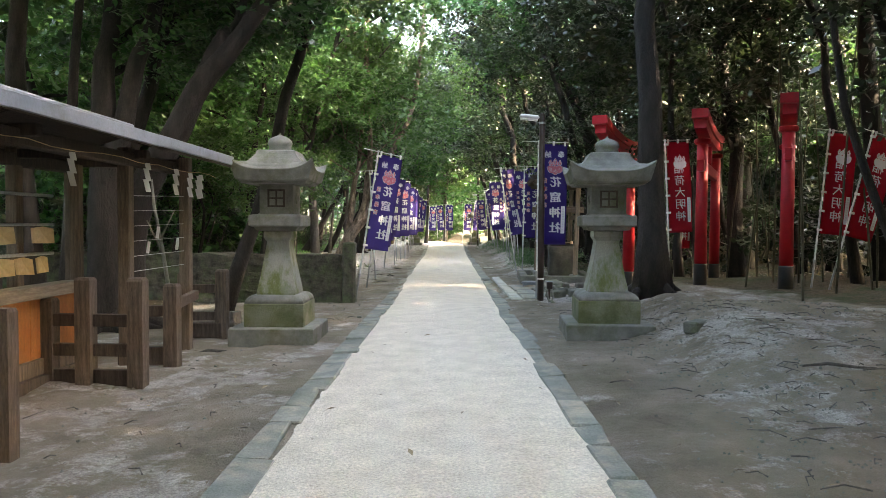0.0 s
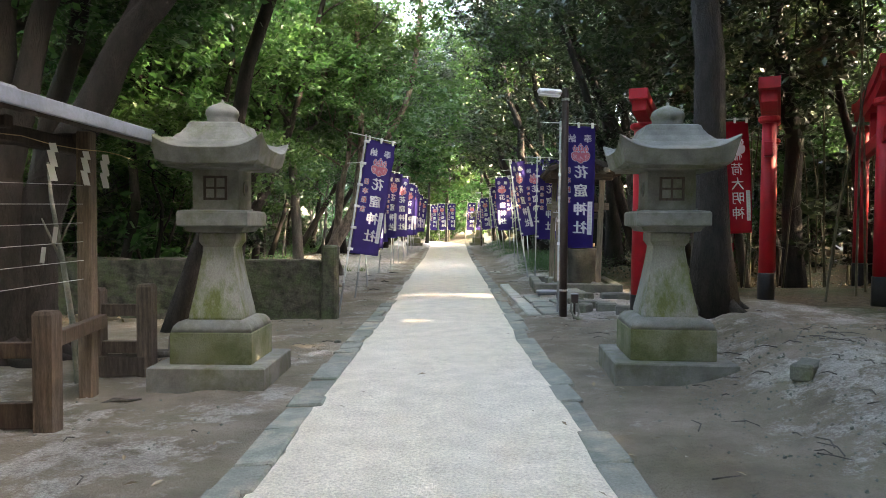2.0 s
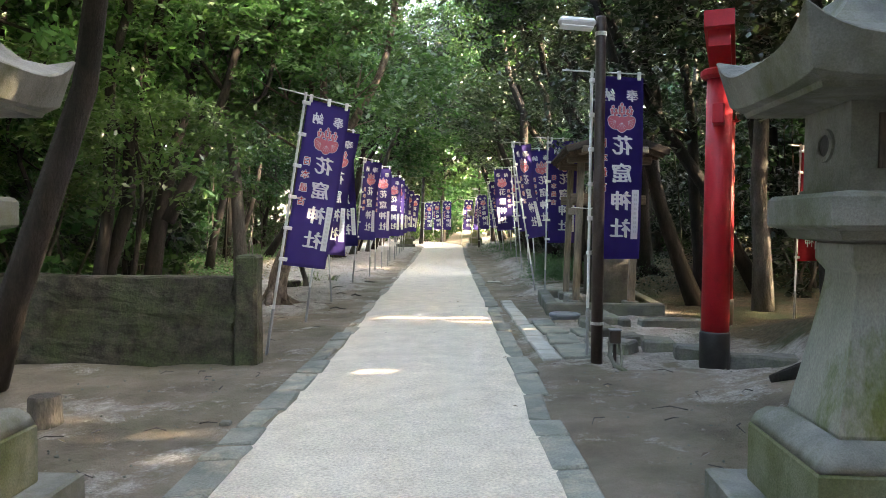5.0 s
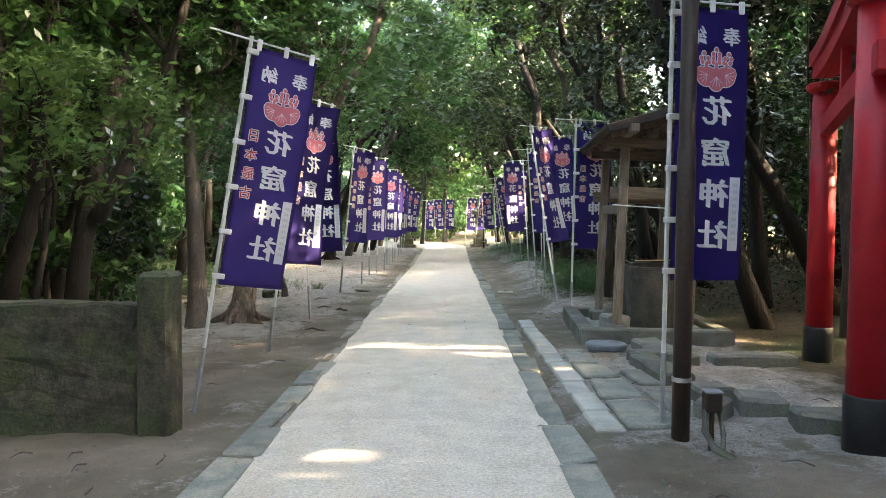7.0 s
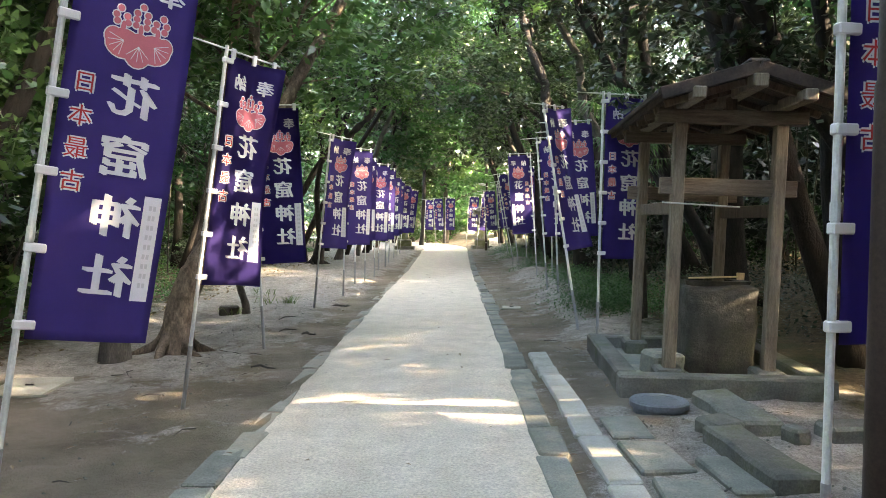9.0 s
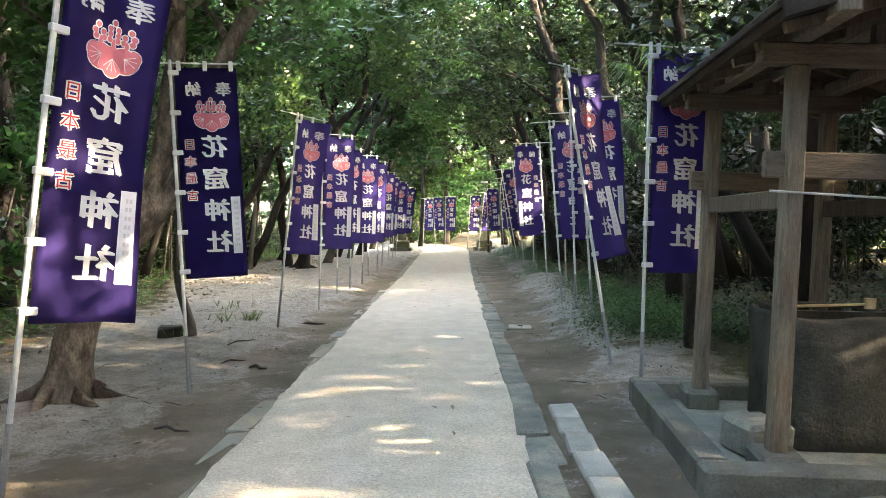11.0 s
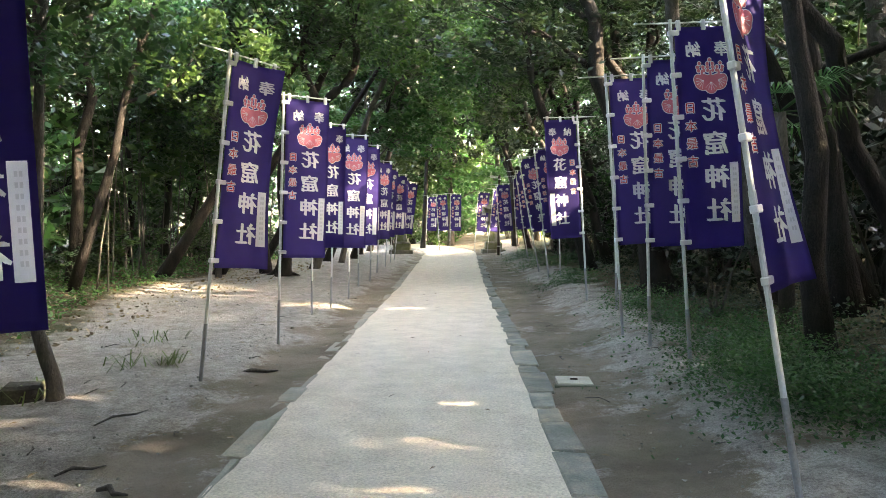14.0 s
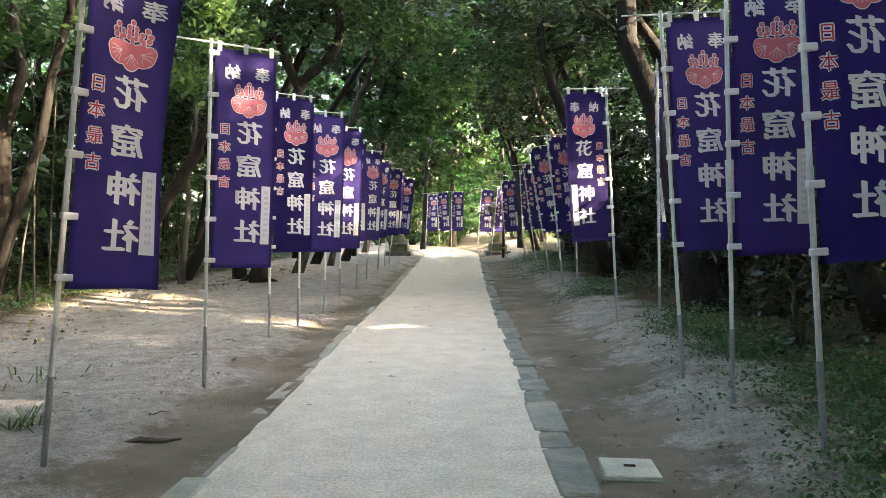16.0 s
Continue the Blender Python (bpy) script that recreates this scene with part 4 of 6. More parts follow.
def spotlight():
    b = holder("ground_spotlight", "small dark box spotlight with bent cable beside the lamp post", "spotlight", at=pose(1.78, 14.0, ground_z(1.78, 14.0)))
    part("housing", new_box(-0.055, 0.055, -0.05, 0.05, 0.27, 0.40, 0.01), M_post, b)
    part("hood", new_box(-0.06, 0.06, -0.06, 0.06, 0.40, 0.412, 0.004), M_copper, b)
    part("stake", rod((0, 0, -0.15), (0, 0, 0.26), 0.018), M_post, b)
    bm = bmesh.new()
    tube(bm, [(-0.05, 0, 0.28), (-0.06, -0.05, 0.15), (-0.02, -0.12, 0.06), (0.06, -0.2, 0.02), (0.09, -0.26, -0.05)], [0.026] * 5, 10)
    part("cable_pipe", bm, M_dark_stone, b, "", True)
    bm = bmesh.new()
    tube(bm, [(0.05, 0.02, 0.28), (0.07, -0.03, 0.12), (0.03, -0.14, 0.03), (0.0, -0.22, -0.03)], [0.02] * 4, 10)
    part("cable_pipe", bm, M_dark_stone, b, "", True)


street_lamp(1.63, 14.18)
street_lamp(1.45, 50.8)
spotlight()


def pavilion():
    ox, oy = 2.58, 19.2
    g = ground_z(1.7, 18.0)
    base = pose(ox, oy, g, 0, 0, -3)
    k = holder("water_basin_platform", "low worn concrete kerb frame under the basin shelter", "platform", at=base)
    part("curb", new_box(-0.95, 0.90, -1.22, -1.02, -0.1, 0.20, 0.02), M_dark_stone, k)
    part("curb", new_box(-0.95, 0.90, 1.0, 1.2, -0.1, 0.20, 0.02), M_dark_stone, k)
    part("curb", new_box(-0.95, -0.75, -1.018, 0.998, -0.1, 0.20, 0.02), M_dark_stone, k)
    part("curb", new_box(0.70, 0.90, -1.018, 0.998, -0.1, 0.20, 0.02), M_dark_stone, k)
    part("floor", new_box(-0.748, 0.698, -1.016, 0.996, -0.1, 0.06), M_kerb, k)
    s = holder("basin_shelter", "small open timber shelter with a gabled roof over a stone basin", "shelter", at=base @ pose(0, 0, 0, 0, 1.6, 0))
    for x, y in ((-0.46, -0.86), (0.42, -0.86), (-0.46, 0.80), (0.42, 0.80)):
        bm = bmesh.new()
        box(bm, x - 0.055, x + 0.055, y - 0.055, y + 0.055, 0.14 if y > 0 else 0.19, 2.42, 0.012)
        part("post", bm, M_wood_pale, s)
        part("pad_stone", rough_stone(0.26, 0.3, 0.16, x + y), M_dark_stone, k).matrix_basis = pose(x, y, 0.05)
    for y in (-0.86, 0.80):
        part("tie_beam", new_box(-0.62, 0.58, y - 0.035, y + 0.035, 1.78, 1.93, 0.008), M_wood_x, s)
        part("head_beam", new_box(-0.68, 0.64, y - 0.06, y + 0.06, 2.42, 2.54, 0.01), M_wood_x, s)
        part("king_post", new_box(-0.06, 0.02, y - 0.04, y + 0.04, 2.541, 2.66, 0.006), M_wood, s)
    for x in (-0.46, 0.42):
        part("tie_beam", new_box(x - 0.03, x + 0.03, -0.80, 0.74, 1.60, 1.72, 0.008), M_wood, s)
        part("purlin", new_box(x - 0.055, x + 0.055, -1.50, 1.62, 2.541, 2.64, 0.012), M_wood_pale, s)
    part("ridge_beam", new_box(-0.04, 0.08, -1.50, 1.64, 2.641, 2.755, 0.012), M_wood_pale, s)
    for sgn in (-1, 1):
        m = pose(0.02, 0, 2.82, 0, sgn * 17, 0)
        for i in range(9):
            y0 = -1.38 + i * 0.338
            ob = part("roof_board", new_box(min(0, sgn * 0.80), max(0, sgn * 0.80), y0, y0 + 0.333, -0.05, 0.0, 0.003), M_wood_dark, s)
            ob.matrix_basis = m
        ob = part("roof_cover", new_box(min(0, sgn * 0.83), max(0, sgn * 0.83), -1.42, 1.70, 0.003, 0.045, 0.008), M_bark_roof, s)
        ob.matrix_basis = m
        for i in range(8):
            y0 = -1.32 + i * 0.42
            ob = part("rafter", new_box(min(0.04 * sgn, sgn * 0.78), max(0.04 * sgn, sgn * 0.78), y0, y0 + 0.05, -0.11, -0.052, 0.004), M_wood, s)
            ob.matrix_basis = m
        ob = part("barge_board", new_box(min(0, sgn * 0.82), max(0, sgn * 0.82), -1.455, -1.42, -0.055, 0.05, 0.006), M_bark_roof, s)
        ob.matrix_basis = m
    part("ridge_cap", new_box(-0.07, 0.11, -1.44, 1.72, 2.84, 2.89, 0.02), M_bark_roof, s)
    ob = thing("stone_block", rough_stone(0.30, 0.38, 0.22, 5.5, 0.08), M_kerb, "worn grey stone block beside the shelter post", "stone", at=base @ pose(-0.42, -0.42, 0.058, 0, 0, 15))
    # basin: a rough stone block with a hollow
    b = holder("water_basin", "rough stone water basin, coloured dark for its shade", "water basin", at=base @ pose(0.16, 0.1, 0.055))
    bm = bmesh.new()
    box(bm, -0.34, 0.34, -0.48, 0.48, 0, 0.86, 0.03)
    bmesh.ops.subdivide_edges(bm, edges=[e for e in bm.edges if e.calc_length() > 0.2], cuts=5, use_grid_fill=True)
    for v in bm.verts:
        v.co += noise.noise_vector(v.co * 2.6) * 0.045
        v.co.x *= 1 - 0.08 * (1 - v.co.z)
    part("block", bm, M_basin, b, "", True)
    part("rim", square_loft([(0.30, 0.85), (0.32, 0.90), (0.28, 0.905), (0.26, 0.885)]), M_basin, b)
    part("water", new_box(-0.255, 0.255, -0.255, 0.255, 0.886, 0.891), M_water, b)
    lad = holder("ladle", "bamboo ladle lying across the basin", "ladle", at=base @ pose(0.12, -0.15, 0.985, 0, 0, 12))
    part("handle", rod((-0.25, 0, 0), (0.28, 0, 0.01), 0.009), M_pale_wood, lad)
    part("cup", revolve([(0.035, -0.02), (0.04, 0.05)], 14), M_pale_wood, lad).matrix_basis = pose(0.3, 0, 0)
    part("rail", rod((-0.3, 0.06, -0.006), (0.33, 0.06, -0.006), 0.012), M_bamboo, lad)
    part("towel_bar", rod((-0.60, -0.92, 1.70), (0.08, -0.92, 1.68), 0.007), M_pole, s, "white bar")


pavilion()
thing("well_lid", revolve([(0.205, -0.05), (0.205, 0.045), (0.235, 0.052), (0.237, 0.09), (0.222, 0.104), (0.15, 0.106), (0.14, 0.100), (0.05, 0.102)], 28), M_plastic, "round blue-grey lid set in the ground", "lid", at=pose(1.80, 17.62, ground_z(1.8, 17.62)))

for i, (x, y, sx, sy, sz, rz, mt) in enumerate([
        (2.33, 17.4, 0.32, 1.05, 0.12, 3, M_dark_stone), (2.05, 16.25, 0.30, 1.05, 0.10, 4, M_dark_stone), (3.2, 16.9, 0.9, 0.26, 0.12, 3, M_dark_stone),
        (2.45, 14.85, 0.36, 0.30, 0.14, -12, M_dark_stone), (2.72, 14.42, 0.42, 0.30, 0.13, -10, M_dark_stone), (2.2, 15.25, 0.34, 0.3, 0.13, 10, M_dark_stone),
        (2.05, 16.95, 0.24, 0.28, 0.11, 20, M_dark_stone), (2.5, 16.72, 0.14, 0.16, 0.09, 20, M_dark_stone), (2.05, 14.75, 0.22, 0.3, 0.13, -40, M_dark_stone),
        (3.3, 14.0, 0.7, 0.3, 0.12, -12, M_dark_stone), (2.80, 8.55, 0.16, 0.42, 0.07, -35, M_dark_stone), (-3.80, 24.05, 0.34, 0.26, 0.14, 20, M_wall_stone), (-1.6, 12.0, 0.08, 0.08, 0.03, 0, M_dark_stone)]):
    thing("edging_stone", rough_stone(sx, sy, sz + 0.06, i * 1.3, 0.09), mt, "worn grey stone set in the sand", "stone", "stones by the gate", at=pose(x, y, ground_z(x, y) - 0.06, 0, 0, rz))


def cover(x, y, sx, sy, rz, label):
    c = holder("drain_cover", label, "drain cover", "drain covers", at=pose(x, y, ground_z(x, y), 0, 0, rz))
    part("slab", new_box(-sx / 2, sx / 2, -sy / 2, sy / 2, -0.05, 0.022, 0.006), M_cover, c)
    part("frame", new_box(-sx / 2 - 0.03, sx / 2 + 0.05, -sy / 2 - 0.05, -sy / 2 - 0.004, -0.05, 0.012, 0.004), M_dark_stone, c)
    part("handle", rod((-0.035, 0, 0.03), (0.035, 0, 0.03), 0.008), M_post, c)


cover(1.08, 24.78, 0.33, 0.33, -2, "square cement drain cover with a small handle")
cover(-4.0, 18.6, 0.55, 0.75, 8, "pale cement cover plate lying in the sand")
thing("sawn_log", rod((-0.25, 0, 0.05), (0.3, 0.1, 0.06), 0.06, 10, 0.05), M_bark, "short weathered log lying on the ground", "log", at=pose(-3.7, 11.0, ground_z(-3.7, 11)))


# ---------------- trees ----------------
def leaf_blob(seed, rx, rz, clumps, leaves, size, droop=0.35, corners=4):
    """A crown: leaves set in uneven clumps round twig ends, with gaps between the clumps."""
    rnd = np.random.RandomState(seed)
    cen = rnd.normal(size=(clumps, 3))
    cen /= np.linalg.norm(cen, axis=1)[:, None]
    cen *= (rnd.uniform(0.25, 1.0, size=(clumps, 1)) ** 0.6)
    cen *= np.array([rx, rx, rz])
    rad = rnd.uniform(0.14, 0.40, size=clumps) * rx * 0.52
    which = rnd.randint(0, clumps, leaves)
    pos = cen[which] + rnd.normal(size=(leaves, 3)) * rad[which][:, None] * np.array([0.62, 0.62, 0.38])
    d = rnd.normal(size=(leaves, 3))
    d[:, 2] = d[:, 2] * 0.5 - droop
    d /= np.linalg.norm(d, axis=1)[:, None]
    s = np.cross(d, rnd.normal(size=(leaves, 3)) * np.array([0.6, 0.6, 1.4]))
    s /= np.linalg.norm(s, axis=1)[:, None]
    ln = size * rnd.uniform(0.6, 1.25, size=(leaves, 1))
    wd = ln * rnd.uniform(0.20, 0.28, size=(leaves, 1))
    a, b = pos - d * ln * 0.5, pos + d * ln * 0.5
    c, e = pos + s * wd, pos - s * wd
    verts = np.stack([a, c, b, e][:4] if corners == 4 else [a, b + s * wd * 1.3, b - s * wd * 1.3], axis=1).reshape(-1, 3)
    me = bpy.data.meshes.new("crown")
    me.vertices.add(len(verts))
    me.vertices.foreach_set("co", verts.ravel())
    me.loops.add(leaves * corners)
    me.loops.foreach_set("vertex_index", np.arange(leaves * corners))
    me.polygons.add(leaves)
    me.polygons.foreach_set("loop_start", np.arange(leaves) * corners)
    me.update(calc_edges=True)
    return me


def with_material(me, mat):
    me = me.copy()
    me.materials.append(mat)
    return me


CROWNS = {}
for key, mat in (("mid", M_leaf), ("light", M_leaf_light), ("dark", M_leaf_shaded)):
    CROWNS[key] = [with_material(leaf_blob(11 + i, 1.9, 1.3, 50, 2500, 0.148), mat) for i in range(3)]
FAR_CROWNS = {key: [with_material(leaf_blob(71 + i, 2.0, 1.5, 40, 1050, 0.275, 0.35, 3), mat) for i in range(3)] for key, mat in (("mid", M_leaf), ("light", M_leaf_light), ("dark", M_leaf_shaded))}
SHRUBS = [with_material(leaf_blob(51 + i, 0.9, 0.8, 26, 1050, 0.13, 0.1), m) for i, m in enumerate((M_leaf, M_leaf_shaded, M_leaf_light))]

trnd = random.Random(12)


def bent(p, q, n, wobble, rnd):
    p, q = Vector(p), Vector(q)
    pts = []
    for i in range(n + 1):
        u = i / n
        w = math.sin(math.pi * u) * wobble
        pts.append(p.lerp(q, u) + Vector((rnd.uniform(-1, 1), rnd.uniform(-1, 1), rnd.uniform(-0.3, 0.3))) * w)
    return pts


def tree(x, y, h, r, lean=(0.0, 0.0), crowns=3, kind="mid", bark=None, label="", spread=2.0, wobble=0.14, clear=0.55, roots=False, crown_scale=1.0):
    """A tapered trunk, limbs that fork from it and a crown of leaf clumps at the limbs' ends."""
    rnd = trnd
    g = ground_z(x, y)
    t = holder("tree", label or "slender evergreen tree with grey bark", "tree", "trees of the grove", at=pose(x, y, g))
    top = Vector((lean[0], lean[1], h))
    pts = bent((0, 0, -0.2), top, 9, wobble, rnd)
    bm = bmesh.new()
    radii = [r * (1.0 - 0.72 * (i / 9)) for i in range(10)]
    radii[0] *= 1.55 if roots else 1.25
    tube(bm, pts, radii, 10)
    if roots:
        for k in range(5):
            a = k * 1.26 + rnd.uniform(-0.3, 0.3)
            tube(bm, [(r * 0.5 * math.cos(a), r * 0.5 * math.sin(a), 0.22), (r * 1.5 * math.cos(a), r * 1.5 * math.sin(a), 0.05), (r * 2.8 * math.cos(a + 0.2), r * 2.8 * math.sin(a + 0.2), -0.06)], [r * 0.45, r * 0.32, r * 0.12], 7)
    part("trunk", bm, bark or M_bark, t, "", True)
    for k in range(crowns):
        u = clear + (1 - clear) * (k + 0.5) / crowns
        i = min(8, int(u * 9))
        start = Vector(pts[i])
        a = rnd.uniform(0, 2 * math.pi)
        reach = spread * rnd.uniform(0.5, 1.0)
        end = start + Vector((math.cos(a) * reach, math.sin(a) * reach, rnd.uniform(0.5, 1.5)))
        lb = bmesh.new()
        lp = bent(start, end, 5, 0.16, rnd)
        tube(lb, lp, [max(0.018, radii[i] * 0.55 * (1 - 0.7 * j / 5)) for j in range(6)], 7)
        for q in range(3):
            s0 = lp[3]
            e0 = end + Vector((rnd.uniform(-1, 1), rnd.uniform(-1, 1), rnd.uniform(0.0, 0.9)))
            tube(lb, bent(s0, e0, 3, 0.1, rnd), [0.022, 0.016, 0.012, 0.006], 5)
        part("limb", lb, bark or M_bark, t, "", True)
        me = rnd.choice((FAR_CROWNS if abs(x) > 8.4 or y > 44 or y < 2 else CROWNS)[kind])
        c = new("crown", me)
        c.parent = t
        sc = rnd.uniform(0.85, 1.2) * crown_scale
        c.matrix_basis = pose(*end, rnd.uniform(-15, 15), rnd.uniform(-15, 15), rnd.uniform(0, 360)) @ Matrix.Diagonal((sc, sc, sc * rnd.uniform(0.8, 1.1), 1))
    return t


stem_bm = bmesh.new()
tube(stem_bm, bent((0, 0, -0.1), (0.42, 0, 0.95), 3, 0.06, trnd), [0.025, 0.02, 0.014, 0.006], 5)
STEM = mesh_of("stem", stem_bm, M_bark, True)


def shrub(x, y, s, kind, zs=1.0, label="leafy evergreen shrub on the forest floor"):
    t = holder("shrub", label, "shrub", "undergrowth shrubs", at=pose(x, y, ground_z(x, y)))
    for k in range(3):
        st = new("stem", STEM)
        st.parent = t
        st.matrix_basis = pose(0, 0, 0, 0, 0, k * 120 + trnd.uniform(-30, 30)) @ Matrix.Diagonal((s, s, s * zs, 1))
    c = new("crown", SHRUBS[kind])
    c.parent = t
    c.matrix_basis = pose(0, 0, 0.72 * s * zs, 0, 0, trnd.uniform(0, 360)) @ Matrix.Diagonal((s, s, s * zs, 1))


def forked_tree(x, y, label, bark, kind, roots, stems, crown_scale=1.0):
    """A tree whose stems follow bends of their own; leaf clumps sit on limbs near the stems' ends."""
    rnd = random.Random(int(x * 100) + int(y * 10))
    t = holder("tree", label, "tree", "trees of the grove", at=pose(x, y, ground_z(x, y)))
    for n, (pts, r0, r1) in enumerate(stems):
        fine = []
        for i in range(len(pts) - 1):
            p0, p1, p2, p3 = (Vector(pts[max(0, min(len(pts) - 1, i + k))]) for k in (-1, 0, 1, 2))
            for k in range(4):
                u = k / 4
                fine.append(0.5 * (2 * p1 + (p2 - p0) * u + (2 * p0 - 5 * p1 + 4 * p2 - p3) * u * u + (3 * p1 - p0 - 3 * p2 + p3) * u ** 3))
        fine.append(Vector(pts[-1]))
        last = len(fine) - 1
        radii = [(r0 + (r1 - r0) * (i / last) ** 0.8) * (1 + 0.09 * noise.noise((i * 0.7, x, n))) for i in range(last + 1)]
        if n == 0:
            radii[0], radii[1], radii[2] = radii[0] * 1.5, radii[1] * 1.3, radii[2] * 1.12
        bm = bmesh.new()
        tube(bm, fine, radii, 12)
        if roots and n == 0:
            for k in range(6):
                a = k * 1.05 + rnd.uniform(-0.3, 0.3)
                c, d = Vector((math.cos(a), math.sin(a), 0)), Vector((math.cos(a + 0.25), math.sin(a + 0.25), 0))
                tube(bm, [c * r0 * 0.5 + Vector((0, 0, 0.28)), c * r0 * 1.4 + Vector((0, 0, 0.07)), d * r0 * rnd.uniform(2.4, 3.4) + Vector((0, 0, -0.06))], [r0 * 0.42, r0 * 0.3, r0 * 0.1], 7)
        part("trunk" if n == 0 else "stem", bm, bark, t, "", True)
        for k in range(4 if n == 0 else 3):
            i = int(last * (0.70 + 0.1 * k))
            start = fine[min(i, last)]
            a = rnd.uniform(0, 2 * math.pi)
            end = start + Vector((math.cos(a) * 1.5, math.sin(a) * 1.5, rnd.uniform(0.8, 1.5))) * crown_scale
            lb = bmesh.new()
            lp = bent(start, end, 5, 0.16, rnd)
            tube(lb, lp, [max(0.012, radii[min(i, last)] * 0.5 * (1 - 0.7 * j / 5)) for j in range(6)], 7)
            for q in range(3):
                e0 = end + Vector((rnd.uniform(-1, 1), rnd.uniform(-1, 1), rnd.uniform(0.0, 0.9))) * crown_scale
                tube(lb, bent(lp[3], e0, 3, 0.1, rnd), [0.02, 0.015, 0.011, 0.006], 5)
            part("limb", lb, bark, t, "", True)
            c = new("crown", rnd.choice(CROWNS[kind]))
            c.parent = t
            sc = rnd.uniform(0.85, 1.15) * crown_scale
            c.matrix_basis = pose(*end, rnd.uniform(-15, 15), rnd.uniform(-15, 15), rnd.uniform(0, 360)) @ Matrix.Diagonal((sc, sc, sc * 0.95, 1))
    return t


# unseen trees added behind the start, to hold back skylight from there
for i in range(16):
    tree(-13 + i * 1.75 + trnd.uniform(-0.5, 0.5), -11 - 3.5 * (i % 3) + trnd.uniform(-1, 1), 9.0, 0.18, (trnd.uniform(-0.8, 0.8), 0), 5, "dark", M_bark_shaded, "", 2.4, 0.15, 0.08, crown_scale=1.3)
# big trunks behind the tablet shelter, backlit shade put into their bark colour
forked_tree(-5.22, 10.8, "large tree, bark darkened for shade, forking behind the shelter", M_bark_shaded, "mid", True,
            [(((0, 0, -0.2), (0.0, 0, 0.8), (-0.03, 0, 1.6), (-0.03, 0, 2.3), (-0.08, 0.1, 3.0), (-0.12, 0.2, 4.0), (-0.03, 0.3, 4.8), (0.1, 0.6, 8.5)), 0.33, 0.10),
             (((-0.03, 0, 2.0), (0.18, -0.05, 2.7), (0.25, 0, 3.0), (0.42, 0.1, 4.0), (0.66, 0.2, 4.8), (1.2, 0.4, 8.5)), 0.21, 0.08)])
forked_tree(-5.05, 11.0, "large tree, bark darkened for shade, leaning over the shelter roof", M_bark_shaded, "mid", True,
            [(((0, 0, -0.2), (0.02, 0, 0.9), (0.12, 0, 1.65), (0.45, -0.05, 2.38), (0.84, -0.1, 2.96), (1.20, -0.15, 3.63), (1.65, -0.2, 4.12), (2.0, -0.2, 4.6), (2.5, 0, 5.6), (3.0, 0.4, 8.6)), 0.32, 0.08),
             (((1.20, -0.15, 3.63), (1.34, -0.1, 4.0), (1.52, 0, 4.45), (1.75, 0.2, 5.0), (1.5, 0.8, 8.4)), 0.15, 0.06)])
tree(-6.35, 10.8, 9.0, 0.20, (-0.5, 0.2), 4, "dark", M_bark_shaded)
tree(-5.98, 10.9, 9.0, 0.10, (0.5, 0.2), 3, "mid", M_bark_shaded)
tree(-5.9, 11.9, 9.0, 0.17, (1.6, 0.6), 4, "mid", M_bark_shaded)
# beside the path ahead
forked_tree(-3.40, 20.7, "leaning tree with flaking red-brown bark and spreading roots", M_bark_red, "light", True,
            [(((0, 0, -0.2), (0.06, 0, 0.5), (0.22, 0.05, 1.0), (0.45, 0.15, 1.42), (0.72, 0.3, 1.78), (0.95, 0.42, 2.12), (1.08, 0.5, 2.5), (1.18, 0.55, 3.0), (1.4, 0.7, 3.6), (2.1, 1.0, 5.2), (2.4, 1.4, 8.4)), 0.21, 0.06),
             (((0.40, 0.15, 1.35), (0.62, 0.25, 1.8), (0.76, 0.32, 2.25), (0.82, 0.36, 2.9), (0.88, 0.4, 3.5), (0.8, 0.6, 5.5), (0.6, 0.9, 8.6)), 0.135, 0.06),
             (((0.14, 0.1, 0.8), (0.28, 0.2, 1.4), (0.35, 0.25, 1.9), (0.40, 0.3, 2.5), (0.48, 0.35, 3.0), (0.58, 0.4, 3.6), (0.8, 0.8, 8.0)), 0.115, 0.05)])
forked_tree(-3.93, 20.2, "upright tree with grey-brown mottled bark", M_bark, "light", False,
            [(((0, 0, -0.2), (0.0, 0, 0.8), (-0.05, 0, 1.8), (-0.10, 0, 2.6), (-0.2, 0, 3.4), (-0.28, 0, 4.2), (-0.2, 0.3, 9.0)), 0.16, 0.06),
             (((-0.18, 0, 3.3), (0.1, 0.1, 3.8), (0.5, 0.2, 4.3), (0.8, 0.5, 6.8)), 0.07, 0.03)])
forked_tree(-4.95, 18.5, "dark tree leaning behind the stone wall", M_bark_shaded, "mid", False,
            [(((0, 0, -0.2), (0.08, 0, 0.9), (0.3, 0, 2.2), (0.5, 0, 3.0), (0.8, 0.1, 4.4), (1.2, 0.4, 8.6)), 0.17, 0.06),
             (((0.3, 0, 1.6), (0.75, 0.1, 2.5), (1.05, 0.2, 3.3), (1.3, 0.3, 4.2), (2.2, 0.6, 8.0)), 0.13, 0.05)])
forked_tree(-3.52, 24.0, "slender young tree with a crooked foot by the banners", M_bark, "mid", False,
            [(((0.03, 0, -0.1), (0.02, 0, 0.15), (-0.06, 0, 0.4), (-0.16, 0, 0.8), (-0.14, 0, 1.4), (-0.10, 0, 2.2), (-0.06, 0, 3.2), (0.05, 0.1, 5.6)), 0.075, 0.035)], 0.7)
